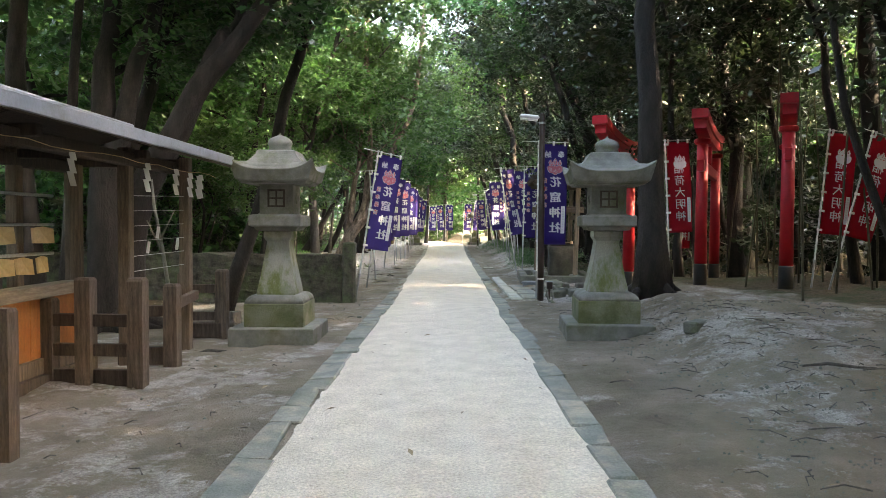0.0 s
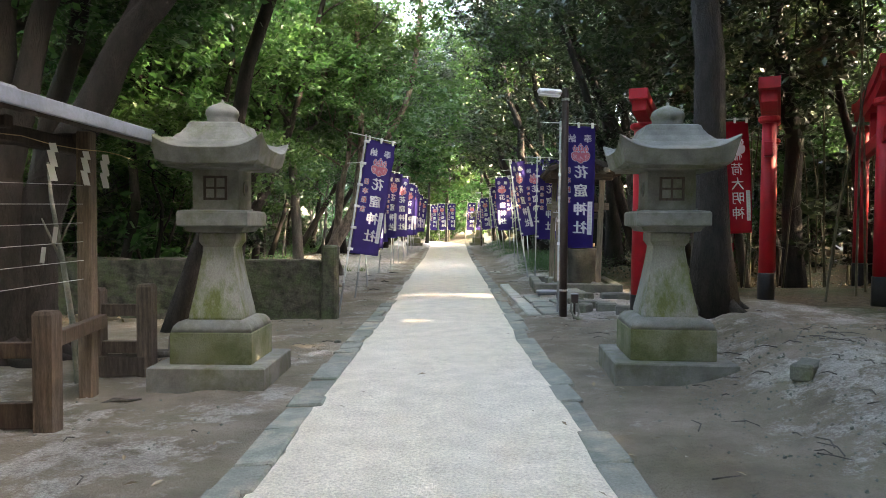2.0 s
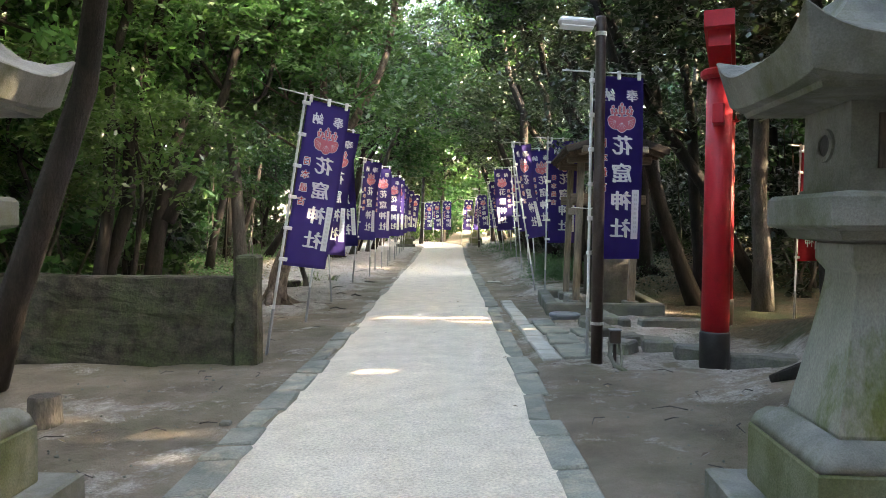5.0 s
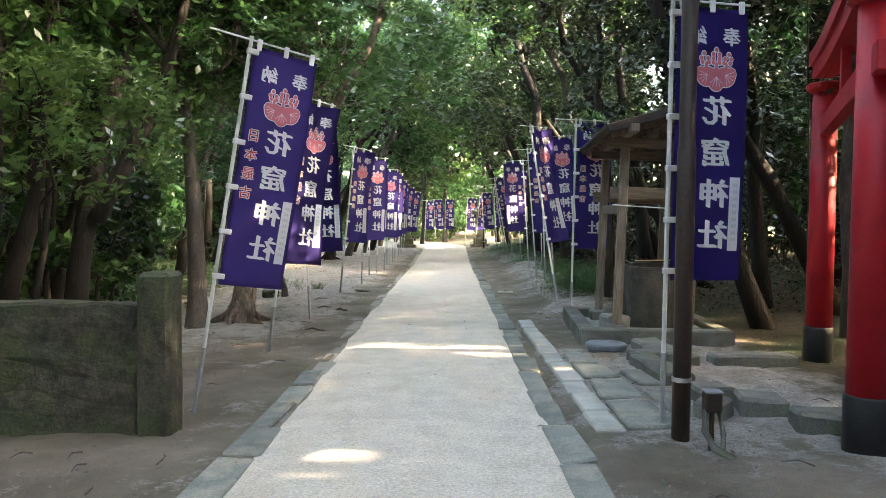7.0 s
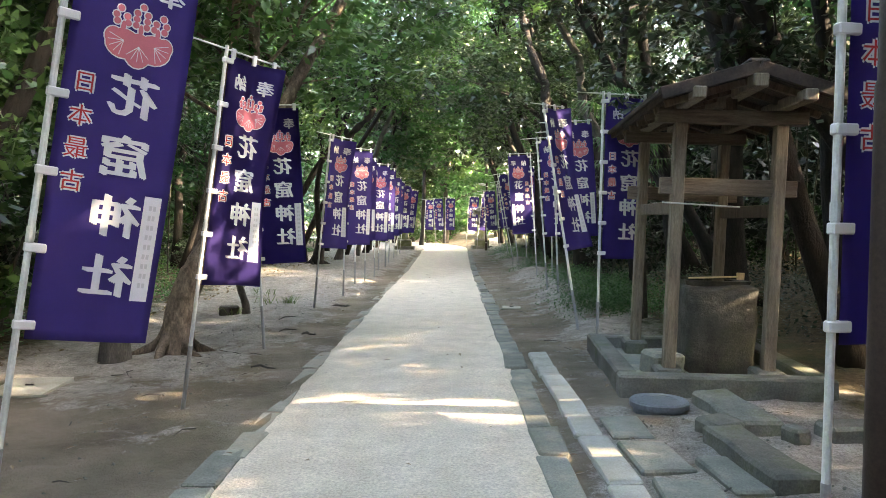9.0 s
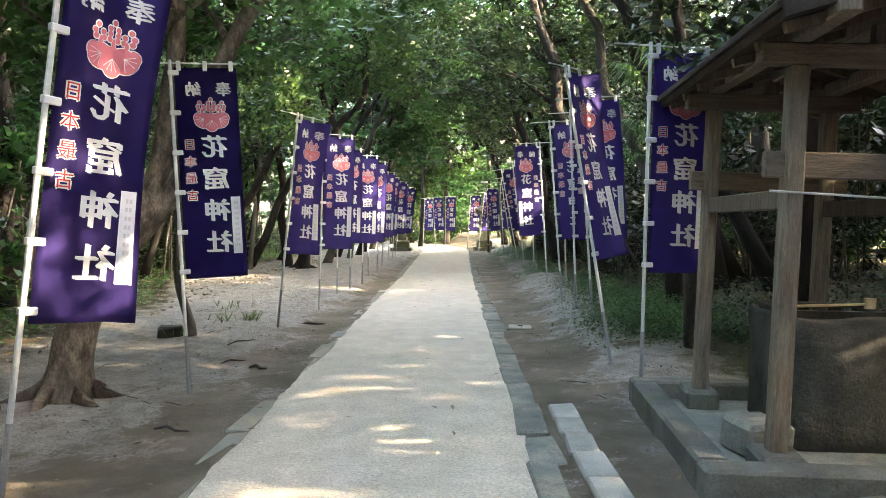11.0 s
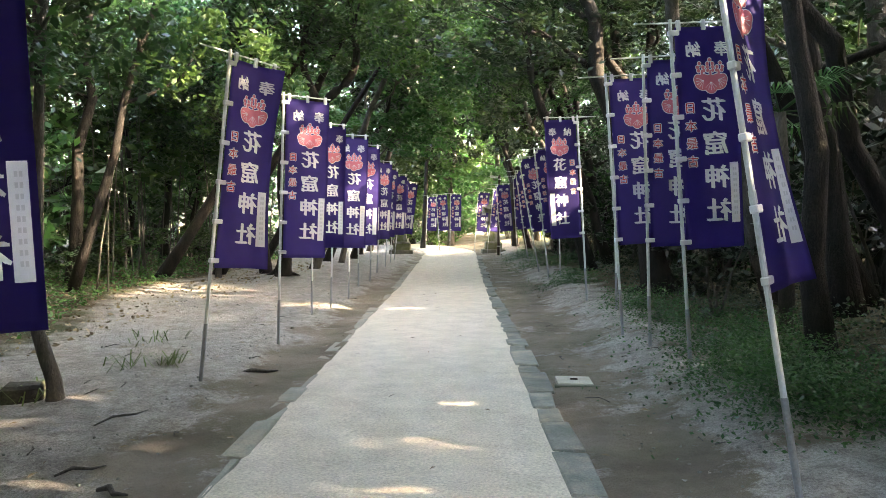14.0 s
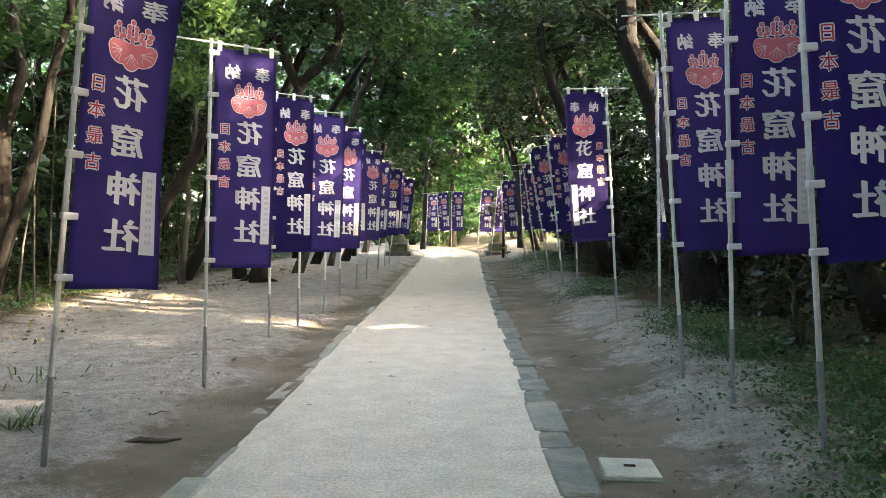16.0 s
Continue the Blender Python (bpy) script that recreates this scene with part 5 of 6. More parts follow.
forked_tree(-5.1, 38.0, "dark crooked tree with curving limbs", M_bark_shaded, "mid", True,
            [(((0, 0, -0.2), (0.35, -0.6, 1.2), (1.0, -1.4, 2.6), (1.3, -1.8, 3.8), (1.55, -2.0, 4.45), (2.2, -2.0, 5.1), (2.35, -2.0, 5.8), (2.05, -2.0, 6.8), (1.8, -1.6, 9.2)), 0.19, 0.06),
             (((1.5, -2.0, 4.3), (1.05, -2.0, 5.3), (1.1, -2.0, 6.3), (1.35, -1.9, 7.0), (1.2, -1.6, 9.0)), 0.11, 0.05),
             (((0.2, -0.4, 0.8), (0.25, -1.2, 2.6), (0.5, -1.6, 4.0), (0.15, -1.8, 5.2), (-0.7, -1.9, 6.1), (-1.4, -1.6, 8.2)), 0.11, 0.04)])
tree(-5.7, 38.6, 8.5, 0.17, (-1.2, 0.5), 3, "mid", M_bark_shaded, "", 2.2, 0.35, 0.5)
tree(-6.4, 36.5, 6.0, 0.08, (0.3, 0.2), 3, "dark", M_bark)
tree(3.15, 11.75, 10.0, 0.245, (-0.25, 0.4), 4, "dark", M_bark_shaded, "large dark straight trunk beside the gate", 2.6, 0.05, 0.58, True)
tree(3.3, 24.5, 9.0, 0.12, (-0.6, 0.8), 4, "dark", M_bark_shaded, "", 2.0, 0.15, 0.5)
forked_tree(4.25, 22.8, "dark tree with two thick stems above the basin shelter", M_bark_shaded, "dark", True,
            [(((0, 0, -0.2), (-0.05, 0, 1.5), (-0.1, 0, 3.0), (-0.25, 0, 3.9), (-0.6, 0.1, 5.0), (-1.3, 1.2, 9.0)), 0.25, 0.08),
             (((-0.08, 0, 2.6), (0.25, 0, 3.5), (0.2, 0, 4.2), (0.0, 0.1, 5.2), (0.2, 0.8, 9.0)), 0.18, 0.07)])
tree(3.4, 30.5, 9.0, 0.22, (-2.0, 2.0), 4, "dark", M_bark_shaded, "dark tree leaning towards the path", 2.4, 0.15, 0.45, True)
tree(3.3, 37.0, 8.0, 0.20, (-2.2, 1.5), 4, "mid", M_bark_shaded, "", 2.2, 0.15, 0.4)
# left grove
LEFT = [(-4.7, 16.2, 8.5, 0.12, 0.6, 0.6), (-5.3, 17.5, 9.0, 0.15, 1.6, 0.5), (-6.3, 15.8, 9.0, 0.13, 0.9, 0.3), (-7.6, 17.5, 9.5, 0.17, -0.4, 0.5), (-5.9, 19.6, 9.0, 0.12, 1.2, 0.8),
        (-8.6, 14.2, 9.0, 0.16, 0.3, 0.3), (-7.0, 21.5, 9.5, 0.14, 1.3, 0.2), (-9.4, 19.5, 9.0, 0.2, 0.8, 0.3), (-7.2, 27.9, 9.0, 0.16, 1.9, 0.6), (-7.4, 26.0, 9.5, 0.2, -0.5, 0.8),
        (-9.2, 29.5, 9.5, 0.26, 0.4, 0.3), (-8.3, 33.0, 9.0, 0.18, 0.5, 0.4), (-7.7, 31.8, 8.5, 0.13, 2.5, 0.4), (-11.5, 25.0, 9.5, 0.2, 0.2, 0.2), (-11.8, 34.5, 9.0, 0.22, 0.8, 0.2),
        (-7.8, 41.0, 9.0, 0.17, 1.0, 0.4), (-4.6, 44.5, 8.0, 0.13, 1.1, 0.4), (-10.5, 43.0, 9.0, 0.2, 0.3, 0.2), (-6.6, 48.0, 8.5, 0.16, 0.4, 0.4), (-12.5, 16.0, 9.5, 0.2, 0.2, 0.2),
        (-13.5, 29.0, 9.0, 0.2, 0.3, 0.2), (-10.5, 10.5, 9.5, 0.2, 0.3, 0.2), (-9.0, 5.5, 9.5, 0.22, 0.3, 0.2), (-12.0, 50.0, 9.0, 0.2, 0.3, 0.2), (-4.9, 51.5, 8.0, 0.14, 0.5, -0.4)]
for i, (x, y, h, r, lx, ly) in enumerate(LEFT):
    tree(x, y, h, r * 0.8, (lx, ly), 4, "light" if i % 3 == 0 else "mid", M_bark if i % 3 == 1 and i > 4 else M_bark_shaded, "", 2.2, 0.2, 0.42)
RIGHT = [(5.2, 18.6, 9.5, 0.16, -0.4, 0.3), (6.2, 16.2, 9.0, 0.2, -0.5, 0.3), (7.6, 13.0, 9.5, 0.2, -0.8, 0.2), (6.8, 9.6, 9.0, 0.18, -0.9, 0.5), (8.3, 20.9, 9.0, 0.2, -0.3, 0.2),
         (5.0, 21.0, 9.0, 0.14, -0.8, 0.2), (6.8, 22.4, 9.5, 0.2, -0.5, 0.3), (4.6, 26.6, 9.0, 0.17, -1.1, 0.6), (6.2, 28.8, 9.5, 0.22, -0.5, 0.2), (4.6, 33.3, 8.5, 0.16, -1.2, 0.4),
         (6.3, 35.0, 9.0, 0.18, -0.6, 0.2), (8.5, 26.0, 9.5, 0.22, -0.2, 0.2), (8.8, 33.0, 9.0, 0.2, -0.2, 0.3), (4.2, 40.5, 8.5, 0.17, -1.3, 0.4), (6.4, 42.5, 9.0, 0.2, -0.4, 0.3),
         (3.6, 46.0, 8.0, 0.16, -1.2, 0.5), (5.0, 50.0, 8.5, 0.2, -0.8, 0.3), (2.6, 56.5, 8.0, 0.17, -0.8, -0.4), (10.5, 20.5, 9.5, 0.2, 0.2, 0.2), (10.0, 11.0, 9.5, 0.2, 0.2, 0.2), (8.5, 5.5, 9.5, 0.22, -0.8, 0.2)]
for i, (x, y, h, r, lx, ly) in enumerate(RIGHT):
    tree(x, y, h, r, (lx, ly), 4, "dark" if x < 8 else "mid", M_bark_shaded if i % 4 else M_bark, "", 2.3, 0.14, 0.34)
# trees that arch over the path; those before y = 10 are unseen, added for shade
ARCH = [(-10.5, 24.5, 8.5, 4.0), (-9.6, 29.0, 8.5, 3.0), (-7.6, 35.6, 8.5, 5.2), (-4.9, 41.0, 9.0, 3.4), (-4.6, 47.2, 9.0, 3.0), (4.5, 19.6, 8.5, -3.0), (4.3, 27.8, 8.5, -3.0), (4.4, 32.0, 8.5, -3.2),
        (4.1, 38.4, 8.5, -3.0), (4.0, 44.0, 8.5, -2.8), (3.0, 52.0, 9.0, -2.5), (-4.3, 13.2, 9.0, 2.8), (7.6, 6.2, 9.0, -4.2), (-7.0, 2.5, 9.0, 4.2), (6.0, 1.0, 9.0, -4.0), (-6.5, -1.5, 9.0, 3.6), (6.5, -4.0, 9.0, -4.0), (-7.5, 6.5, 9.5, 3.6), (8.2, 9.5, 9.5, -4.0), (-6.0, -6.0, 9.0, 4.0), (5.5, -8.0, 9.0, -4.0)]
for i, (x, y, h, lx) in enumerate(ARCH):
    tree(x, y, h, 0.15, (lx, trnd.uniform(-0.5, 1.0)), 3 if 17 < y < 40 else 5, "mid" if i % 2 else "light", M_bark_shaded if i % 3 else M_bark, "tree with a crooked trunk arching over the path", 2.2, 0.2, 0.6)
# tall trees whose crowns close the gap above the path
for i, (x, y, h, lx) in enumerate([(5.2, 27.2, 9.5, -4.4), (4.9, 33.6, 10.0, -3.6), (-6.8, 37.4, 10.0, 5.4), (5.1, 41.6, 10.5, -4.0), (-5.3, 45.2, 10.5, 3.8), (4.6, 49.0, 11.0, -4.4), (-5.0, 55.0, 11.0, 3.4), (3.6, 58.5, 11.0, -4.0), (-2.6, 61.0, 11.5, 0.6)]):
    tree(x, y, h, 0.15, (lx, trnd.uniform(-0.5, 1.0)), 5, "mid" if i % 2 else "dark", M_bark_shaded, "tall tree whose crown closes over the path", 2.0, 0.2, 0.62, crown_scale=1.05)
grove_rnd = trnd
trnd = random.Random(77)
# young leafy trees behind the stone wall, and the thick far side of the grove
for i, (x, y) in enumerate([(-4.6, 17.0), (-5.9, 16.6), (-6.9, 18.6), (-7.9, 16.0), (-5.6, 19.0), (-8.6, 18.6), (-9.6, 16.4)]):
    tree(x, y, 4.2 + 0.3 * (i % 3), 0.05, (trnd.uniform(-0.3, 0.3), 0.2), 4, "light", M_bark_shaded, "young leafy evergreen tree behind the wall", 1.1, 0.12, 0.3, crown_scale=0.7)
for i in range(8):
    tree(-11.5 - 4.0 * (i % 2) + trnd.uniform(-0.8, 0.8), 20 + i * 5.2, 8.5, 0.14, (trnd.uniform(-0.6, 0.6), 0), 4, "mid" if i % 2 else "light", M_bark_shaded, "", 2.2, 0.2, 0.14, crown_scale=1.2)
trnd = grove_rnd
# trees that hang over the gates, with shade put into bark and leaf colours
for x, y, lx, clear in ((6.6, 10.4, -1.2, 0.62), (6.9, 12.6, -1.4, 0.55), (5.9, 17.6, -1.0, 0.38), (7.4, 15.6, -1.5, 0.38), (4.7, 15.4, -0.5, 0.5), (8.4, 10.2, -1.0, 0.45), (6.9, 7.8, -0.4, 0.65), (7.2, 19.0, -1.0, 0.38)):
    tree(x, y, 7.5, 0.10, (lx, trnd.uniform(-0.4, 0.4)), 4, "dark", M_bark_shaded, "slender tree darkened for shade, hanging over the red gates", 1.9, 0.15, clear)
# boughs that close the canopy over the path, and the thick edge of the clearing
canopy = random.Random(5)
spare, trnd = trnd, canopy
for i, (x, y, h, lx) in enumerate([(5.3, 25.8, 9.2, -4.8), (5.4, 35.8, 9.4, -4.9), (-6.8, 41.5, 9.5, 5.6), (6.0, 20.4, 9.6, -5.4)]):
    tree(x, y, h, 0.14, (lx, canopy.uniform(-0.5, 0.8)), 3, "light" if i % 3 else "mid", M_bark_shaded, "tree with a long bough reaching over the path", 2.2, 0.25, 0.66)
for i in range(8):
    tree(-canopy.uniform(9.4, 13.0), 22 + i * 3.0 + canopy.uniform(-0.6, 0.6), canopy.uniform(6.5, 8.5), 0.11, (canopy.uniform(-0.4, 1.2), 0), 5, "mid" if i % 3 else "light", M_bark if i % 4 == 0 else M_bark_shaded, "leafy evergreen tree at the clearing's edge", 2.0, 0.25, 0.24, crown_scale=1.0)
trnd = spare
# the grove goes on to both sides; its right side also blocks the low sun
for i in range(46):
    side = 1 if i % 2 else -1
    x = side * trnd.uniform(12.5, 24)
    y = -12 + (i // 2) * 3.0 + trnd.uniform(-1.2, 1.2)
    # gap left in the trees so that sun flecks reach the path
    if side > 0 and abs(y - 18.6 + 0.133 * x) < 2.0:
        continue
    tree(x, y, trnd.uniform(8, 11), 0.2, (trnd.uniform(-1, 1), 0), 5, trnd.choice(("mid", "light")) if side < 0 else trnd.choice(("mid", "dark")), M_bark_shaded, "", 2.8, 0.2, 0.12, crown_scale=1.3)
# more trees on the right, added to block the low sun
for i in range(26):
    x, y = trnd.uniform(8.5, 19), -9 + i * 2.3 + trnd.uniform(-1, 1)
    # the same gap for the sun
    if abs(y - 18.6 + 0.133 * x) < 2.0:
        continue
    tree(x, y, trnd.uniform(6, 9), 0.15, (trnd.uniform(-1, 1), 0), 5, "dark", M_bark_shaded, "", 2.4, 0.2, 0.15, crown_scale=1.25)
# unseen trees round the start, added only to shade it
for i, (x, y) in enumerate([(6.6, 4.4), (6.0, 7.6), (-7.6, 8.2), (-5.6, 6.0), (-6.6, 3.4), (4.9, 0.0), (-4.8, -0.5), (7.4, 3.5), (9.4, 7.8)]):
    tree(x, y, 9.0, 0.16, (trnd.uniform(-0.5, 0.5), 0.3), 5, "dark", M_bark_shaded, "", 2.6, 0.15, 0.62, crown_scale=1.2)
# trees that close the view where the path turns, and unseen shading ones behind the walker
for i, (x, y) in enumerate([(-1.0, 64.0), (1.5, 62.0), (-3.6, 67.0), (-6.0, 70.0), (4.0, 60.0), (-0.5, 72.0), (-9.0, 64.0), (-10.5, 74.0), (3.0, 70.0), (7.5, 57.0), (-14.0, 60.0), (10.0, 48.0), (12.0, 36.0), (-4, 80), (2, 80)]):
    tree(x, y, trnd.uniform(10, 13), 0.2, (trnd.uniform(-1, 1), -0.5), 6, "light" if i % 2 else "mid", M_bark, "", 2.8, 0.2, 0.16, crown_scale=1.3)
for i, (x, y) in enumerate([(-4.0, -3.0), (3.6, -2.5), (-6.0, 1.0), (5.5, 1.5), (-3.0, -9.0), (3.5, -9.0), (7.5, -5.0), (-8.0, -5.0)]):
    tree(x, y, 9.5, 0.22, (trnd.uniform(-1, 1), 0.5), 4, "mid", M_bark, "", 2.4, 0.15, 0.5)

# thin bent sapling beside the mound, and a fan palm on the bank
sap = holder("sapling", "thin leaning sapling beside the sandy mound", "sapling", at=pose(5.15, 8.0, ground_z(5.15, 8.0)))
bm = bmesh.new()
tube(bm, [(0, 0, -0.1), (-0.18, 0, 0.3), (-0.38, 0, 0.7), (-0.70, 0, 1.5), (-0.98, 0, 2.3), (-1.12, 0, 3.2), (-1.15, 0.2, 4.4), (-1.0, 0.4, 6.0)], [0.06, 0.055, 0.05, 0.046, 0.042, 0.036, 0.028, 0.012], 9)
part("trunk", bm, M_bark_shaded, sap, "", True)
cr = new("crown", SHRUBS[1])
cr.parent = sap
cr.matrix_basis = pose(-1.0, 0.4, 6.0)


def palm(x, y, h):
    p = holder("fan_palm", "small fan palm with pleated green leaves on the bank", "palm", at=pose(x, y, ground_z(x, y)))
    tb = bmesh.new()
    tube(tb, [(0, 0, -0.1), (-0.08, -0.05, h * 0.5), (-0.2, -0.1, h)], [0.09, 0.08, 0.07], 10)
    part("trunk", tb, M_bark, p, "", True)
    for k in range(11):
        a = radians(k * 137.5)
        rise = trnd.uniform(-0.2, 0.9)
        d = Vector((math.cos(a), math.sin(a), rise)).normalized()
        s0 = Vector((-0.2, -0.1, h))
        hub = s0 + d * 0.55
        fb = bmesh.new()
        tube(fb, [s0, hub], [0.012, 0.008], 5)
        side = d.cross(Vector((0, 0, 1))).normalized()
        up = side.cross(d)
        for j in range(15):
            f = radians(-105 + j * 15)
            dd = (d * math.cos(f) + side * math.sin(f)).normalized()
            w = (side * math.cos(f) - d * math.sin(f)) * 0.016
            ln = 0.42 * (0.75 + 0.25 * math.cos(f))
            mid, tip = hub + dd * ln * 0.6 + up * 0.02, hub + dd * ln - Vector((0, 0, 0.10 + 0.06 * abs(math.sin(f))))
            v = [fb.verts.new(q) for q in (hub, mid - w, tip, mid + w)]
            fb.faces.new(v)
        part("fan_leaf", fb, M_leaf, p)


palm(2.75, 22.1, 2.9)
palm(3.6, 26.0, 2.4)

# undergrowth on both sides
for i in range(70):
    y = trnd.uniform(15.8, 56)
    x = -trnd.uniform(7.6, 14) if y > 22 else -trnd.uniform(6.0, 13)
    shrub(x, y, trnd.uniform(0.6, 1.5), trnd.choice((0, 0, 1, 2)), trnd.uniform(0.7, 1.3))
for i in range(26):
    shrub(-trnd.uniform(6.0, 14), trnd.uniform(15.5, 26), trnd.uniform(1.2, 2.0), trnd.choice((0, 0, 1)), trnd.uniform(1.0, 1.6))
for i in range(85):
    y = trnd.uniform(8, 56)
    x = trnd.uniform(4.8, 12) if y > 18 else trnd.uniform(7.5, 13)
    shrub(x, y, trnd.uniform(0.8, 1.9), trnd.choice((0, 1, 1)), trnd.uniform(0.8, 1.6))

bank = random.Random(31)
spare, trnd = trnd, bank
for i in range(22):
    shrub(bank.uniform(3.3, 5.0), 27.5 + i * 1.1, bank.uniform(0.9, 1.5), 1, bank.uniform(0.9, 1.4), "leafy shrub, leaves darkened for shade, behind the banners on the bank")
trnd = spare

for i in range(34):
    shrub(trnd.uniform(-11, 7), trnd.uniform(62, 78), trnd.uniform(1.6, 2.6), trnd.choice((0, 2, 2)), trnd.uniform(0.9, 1.4), "leafy shrub closing the view where the path turns")


def stems(name, label, spots, mat, r0, h0, h1):
    bm = bmesh.new()
    for x, y in spots:
        h = trnd.uniform(h0, h1)
        g = ground_z(x, y)
        lx, ly = trnd.uniform(-0.5, 0.5), trnd.uniform(-0.4, 0.4)
        tube(bm, [(x, y, g - 0.1), (x + lx * 0.3, y + ly * 0.3, g + h * 0.4), (x + lx, y + ly, g + h)], [r0, r0 * 0.85, r0 * 0.4], 5, False)
    tagged(new(name, mesh_of(name, bm, mat, True)), label, "thicket", kind="stuff")


stems("thicket", "thicket of thin upright stems behind the gates", [(trnd.uniform(4.8, 11), trnd.uniform(10, 50)) for k in range(150)], M_bamboo, 0.02, 2.5, 6.0)
stems("saplings", "thin saplings between the trees", [(-trnd.uniform(7.0, 14), trnd.uniform(15.5, 52)) for k in range(170)], M_bark, 0.022, 2.5, 6.5)


# ---------------- low plants and litter ----------------
def blades(name, label, spots, mat, hmin, hmax, width):
    bm = bmesh.new()
    for x, y in spots:
        g = ground_z(x, y)
        a = trnd.uniform(0, 6.28)
        h = trnd.uniform(hmin, hmax)
        d = Vector((math.cos(a), math.sin(a), 0))
        s = Vector((-d.y, d.x, 0)) * width
        p = Vector((x, y, g - 0.01))
        v = [bm.verts.new(q) for q in (p - s, p + s, p + d * h * 0.55 + s * 0.8 + Vector((0, 0, h * 0.62)), p + d * h * 0.55 - s * 0.8 + Vector((0, 0, h * 0.62)), p + d * h * 1.2 + Vector((0, 0, h * 0.42)))]
        bm.faces.new(v[:4])
        bm.faces.new((v[3], v[2], v[4]))
    tagged(new(name, mesh_of(name, bm, mat)), label, "plants", kind="stuff")


def leaf_carpet(name, label, spots, mat, size, height):
    """Low leafy plants: many small leaves on and just above the ground."""
    rnd = np.random.RandomState(len(spots))
    n = len(spots)
    pos = np.array([(x, y, ground_z(x, y)) for x, y in spots])
    pos[:, 2] += rnd.uniform(0.01, 1.0, n) ** 1.4 * height
    d = rnd.normal(size=(n, 3)) * np.array([1, 1, 0.45])
    d /= np.linalg.norm(d, axis=1)[:, None]
    s = np.cross(d, rnd.normal(size=(n, 3)) * np.array([0.5, 0.5, 1.5]))
    s /= np.linalg.norm(s, axis=1)[:, None]
    ln = size * rnd.uniform(0.6, 1.4, size=(n, 1))
    verts = np.stack([pos - d * ln * 0.5, pos + s * ln * 0.26, pos + d * ln * 0.5, pos - s * ln * 0.26], axis=1).reshape(-1, 3)
    me = bpy.data.meshes.new(name)
    me.from_pydata(verts.tolist(), [], [(4 * q, 4 * q + 1, 4 * q + 2, 4 * q + 3) for q in range(n)])
    me.materials.append(mat)
    tagged(new(name, me), label, "plants", kind="stuff")


def around(cx, cy, r, n):
    return [(cx + trnd.gauss(0, r), cy + trnd.gauss(0, r)) for k in range(n)]


spots = []
for cx, cy, r, n in ((2.6, 24.0, 0.35, 420), (2.5, 22.9, 0.3, 260), (2.9, 25.6, 0.4, 260), (3.4, 22.7, 0.35, 200), (2.7, 27.6, 0.3, 160), (2.6, 29.0, 0.25, 120), (2.3, 33.5, 0.3, 160), (2.5, 40.0, 0.5, 260), (2.2, 45.0, 0.4, 200)):
    spots += around(cx, cy, r * 1.1, int(n * 20))
leaf_carpet("low_plants", "low dark green leafy plants on the bank", spots, M_leaf, 0.036, 0.32)
blades("grass_tufts", "thin tufts of grass in the sand", around(-3.12, 25.5, 0.05, 34) + around(-3.45, 25.2, 0.10, 18) + around(-3.7, 24.05, 0.10, 26) + around(-3.9, 27.0, 0.2, 22), M_grass, 0.10, 0.26, 0.007)
leaf_carpet("forest_grass", "green undergrowth on the forest floor", [(-5.5 - 0.3 * min(5.0, max(0.0, y - 27)) - abs(trnd.gauss(0, 3.2)), y) for y in [trnd.uniform(19, 48) for k in range(15000)]], M_leaf_light, 0.08, 0.13)
leaf_carpet("forest_ferns", "undergrowth below the trees, leaves darkened for shade", [(3.2 + abs(trnd.gauss(0, 2.6)), trnd.uniform(20.5, 48)) for k in range(16000)], M_leaf_shaded, 0.06, 0.28)
leaf_carpet("dead_leaves", "brown leaf litter under the trees", [(trnd.choice((-1, 1)) * (5.6 + abs(trnd.gauss(0, 2.5))) + 0.8, trnd.uniform(14, 44)) for k in range(7000)], M_dead, 0.085, 0.02)


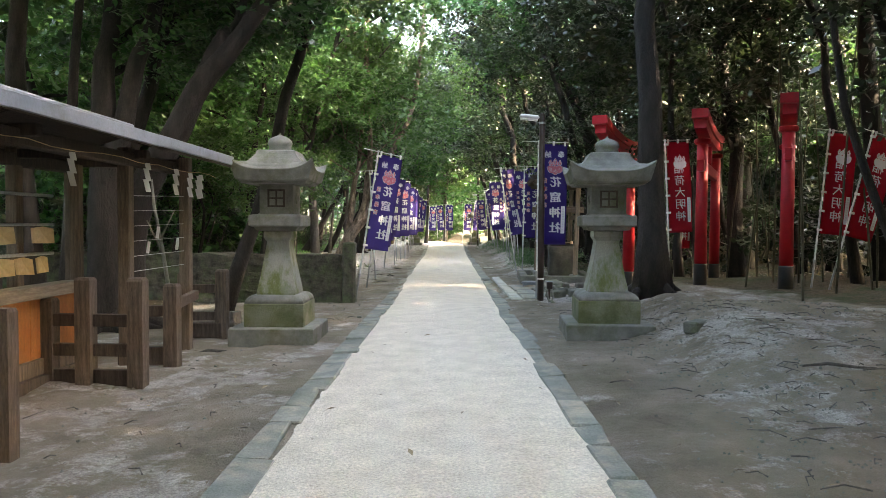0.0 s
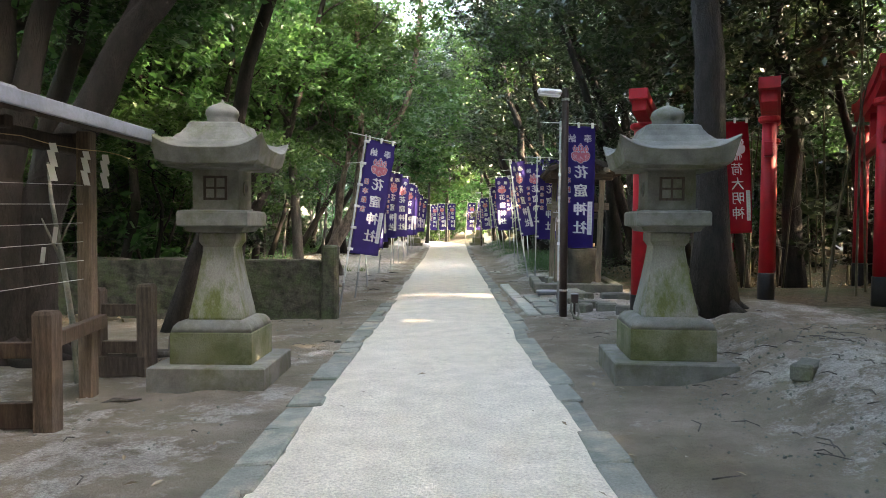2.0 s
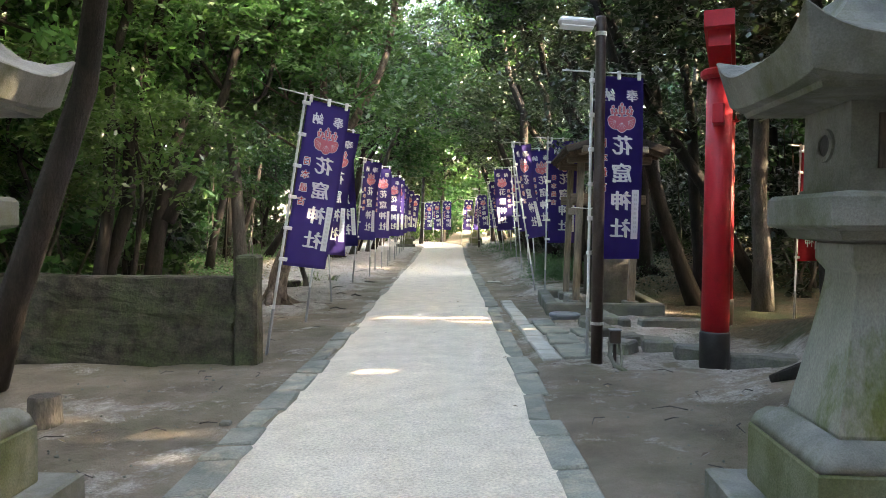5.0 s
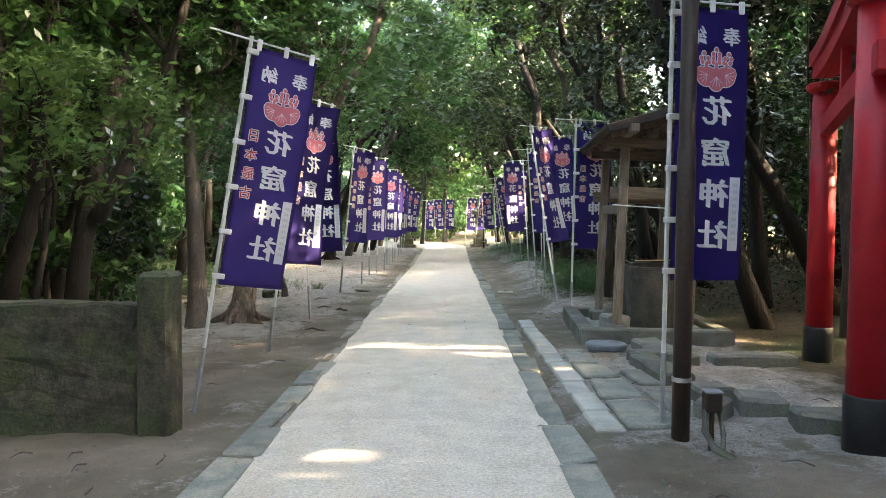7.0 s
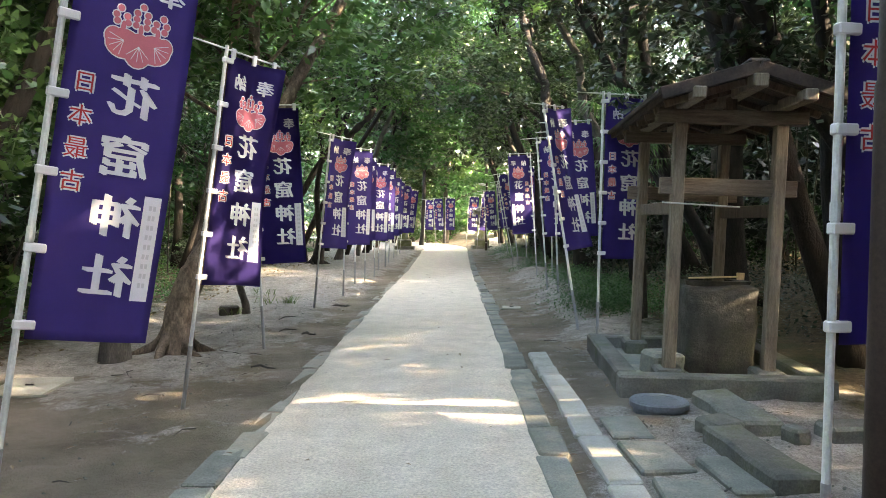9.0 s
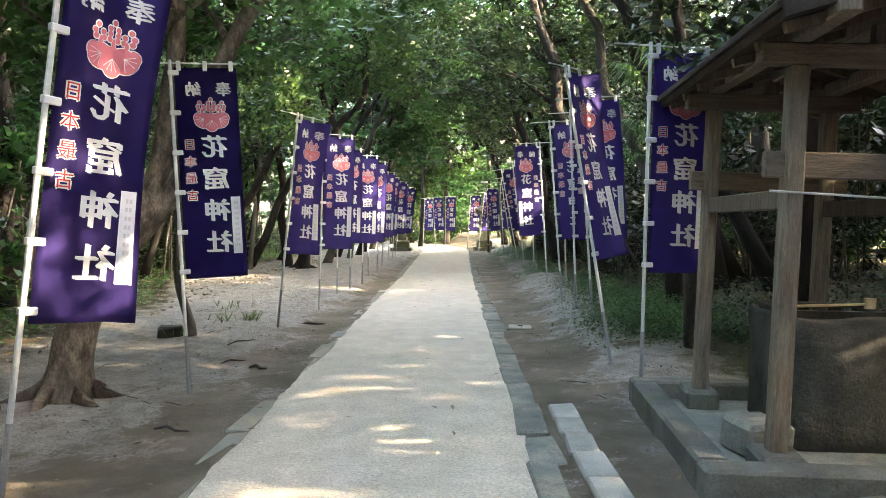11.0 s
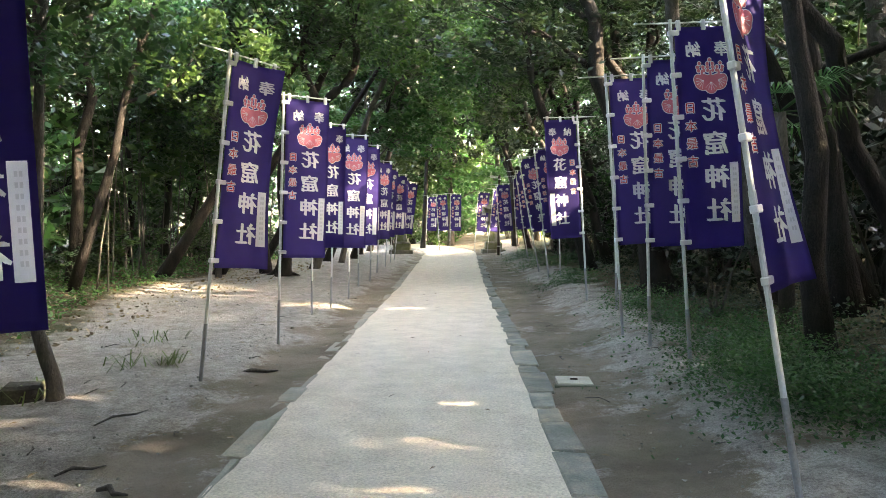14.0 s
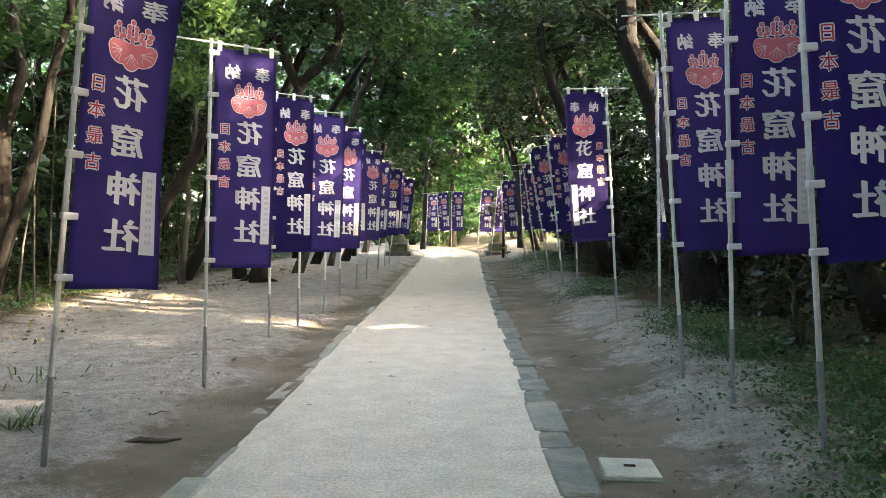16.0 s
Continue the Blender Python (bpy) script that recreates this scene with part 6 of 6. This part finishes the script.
def fallen():
    bm = bmesh.new()
    for k in range(900):
        y = trnd.uniform(2, 34)
        x = trnd.gauss(0, 2.6)
        if path_left(y) - 0.05 < x < path_right(y) + 0.05 and trnd.random() < 0.85:
            continue
        on = path_left(y) < x < path_right(y)
        z = (path_z(x, y) if on else ground_z(x, y)) + 0.012
        m = pose(x, y, z, trnd.uniform(-20, 20), trnd.uniform(-20, 20), trnd.uniform(0, 360))
        l = trnd.uniform(0.018, 0.05)
        bm.faces.new([bm.verts.new(m @ Vector(p)) for p in ((-l, 0, 0), (0, -l * 0.4, 0.006), (l, 0, 0), (0, l * 0.4, 0.006))])
    tagged(new("fallen_leaves", mesh_of("fallen_leaves", bm, M_dead)), "dry brown and yellow leaves on the ground", "leaves", kind="stuff")
    bm = bmesh.new()
    for k in range(4200):
        y = trnd.uniform(2.5, 34)
        side = trnd.random() < 0.55
        x = path_right(y) + 0.5 + abs(trnd.gauss(0, 1.4)) if side else path_left(y) - 0.5 - abs(trnd.gauss(0, 1.3))
        if k > 2000:
            x, y = trnd.uniform(1.9, 5.0), trnd.uniform(3.2, 10.5)
        s = trnd.uniform(0.005, 0.018)
        m = pose(x, y, ground_z(x, y), trnd.uniform(0, 360), trnd.uniform(0, 360), 0)
        v = [bm.verts.new(m @ (Vector(p) * s * trnd.uniform(0.7, 1.3))) for p in ((1, 0, 0), (-1, 0, 0), (0, 1, 0), (0, -1, 0), (0, 0, 1), (0, 0, -1))]
        for a, b in ((0, 2), (2, 1), (1, 3), (3, 0)):
            bm.faces.new((v[a], v[b], v[4]))
            bm.faces.new((v[b], v[a], v[5]))
    tagged(new("pebbles", mesh_of("pebbles", bm, M_kerb)), "small grey pebbles strewn on the earth", "pebbles", kind="stuff")
    bm = bmesh.new()
    for k in range(330):
        y = trnd.uniform(4, 34)
        x = path_right(y) + 0.5 + abs(trnd.gauss(0, 1.5)) if trnd.random() < 0.6 else path_left(y) - 0.5 - abs(trnd.gauss(0, 1.3))
        if k > 150:
            x, y = trnd.uniform(2.0, 5.0), trnd.uniform(3.5, 10.0)
        a = trnd.uniform(0, 6.28)
        l = trnd.uniform(0.06, 0.3)
        z = ground_z(x, y) + 0.01
        tube(bm, [(x, y, z), (x + l * math.cos(a) * 0.5, y + l * math.sin(a) * 0.5, z + 0.015), (x + l * math.cos(a + 0.3), y + l * math.sin(a + 0.3), z)], [0.006, 0.005, 0.003], 5)
    tagged(new("twigs", mesh_of("twigs", bm, M_bark)), "thin broken twigs on the ground", "twigs", kind="stuff")


fallen()
for x, y, l, a, r in ((-2.1, 25.3, 0.42, 20, 0.022), (-2.0, 21.95, 0.22, -30, 0.02), (-2.35, 22.3, 0.3, 35, 0.012), (-2.6, 23.4, 0.5, 60, 0.01), (-2.0, 19.6, 0.3, -20, 0.014), (3.3, 6.3, 0.6, -12, 0.016), (3.7, 5.2, 0.5, -60, 0.012), (-3.0, 8.9, 0.35, 30, 0.02)):
    bm = bmesh.new()
    tube(bm, [(-l / 2, 0, 0.01), (-l * 0.15, 0.03, 0.035), (l * 0.2, 0.0, 0.02), (l / 2, 0.05, 0.012)], [r * 0.6, r, r * 0.8, r * 0.3], 7)
    thing("fallen_branch", bm, M_bark, "short dry fallen branch on the ground", "branch", "fallen branches", at=pose(x, y, ground_z(x, y), 0, 0, a), smooth=True)


# ---------------- kerb stones, slabs and paving ----------------
def kerb(name, label, y, y_end, edge, w0, w1, top, mat, lmin, lmax, parent_kind="structure", skip=0.0):
    holder_ob = tagged(new(name), label, "kerb", kind=parent_kind)
    while y < y_end:
        l = trnd.uniform(lmin, lmax)
        if trnd.random() >= skip:
            x, xn = edge(y), edge(y + l)
            w = trnd.uniform(w0, w1)
            x += trnd.uniform(-0.02, 0.02)
            bm = bmesh.new()
            box(bm, 0.004, w, 0.012, l - 0.012, -0.10, 0.0, 0.014)
            for v in bm.verts:
                v.co += noise.noise_vector(v.co * 5 + Vector((y * 3.7, 0, 0))) * (0.008 if mat is M_pale_stone else 0.03)
            ob = part("kerb_stone", bm, mat, holder_ob)
            ob.matrix_world = pose(x, y, 0.03 * x + top + trnd.uniform(-0.006, 0.006), trnd.uniform(-0.6, 0.6), trnd.uniform(-1, 1) - 1.7, -math.degrees(math.atan2(xn - x, l)))
        y += l


kerb("kerb_right", "flat green-grey stones along the path's edge", 2.6, 50, lambda y: path_right(y) - 0.05, 0.19, 0.27, 0.008, M_kerb, 0.4, 0.95)
kerb("kerb_left", "sunken green-grey stones along the path's edge", 2.6, 16.5, lambda y: path_left(y) - 0.25, 0.20, 0.30, 0.016, M_kerb, 0.3, 0.85)
kerb("kerb_left_far", "green-grey edge stones half buried in sand", 16.5, 48, lambda y: path_left(y) - 0.15, 0.14, 0.20, -0.001, M_kerb_sandy, 0.5, 1.1, skip=0.12)
kerb("slab_strip", "row of pale stone slabs beside the path", 14.3, 20.1, lambda y: 1.06 - (y - 14.3) * 0.016, 0.21, 0.225, 0.03, M_pale_stone, 0.4, 0.66)
paving = tagged(new("paving"), "dark flat paving stones beside the slab strip", "paving", kind="structure")
for i, (x, y, sx, sy, rz) in enumerate([(1.50, 14.75, 0.38, 0.75, 2), (1.48, 15.6, 0.36, 0.7, -3), (1.45, 16.4, 0.34, 0.6, 4), (1.42, 17.1, 0.3, 0.55, 0), (1.85, 15.1, 0.24, 0.8, 3), (1.8, 16.0, 0.22, 0.6, 5)]):
    ob = part("paving_stone", rough_stone(sx, sy, 0.1, i * 2.1, 0.05), M_kerb, paving)
    ob.matrix_world = pose(x, y, ground_z(x, y) - 0.075, 0, 0, rz)
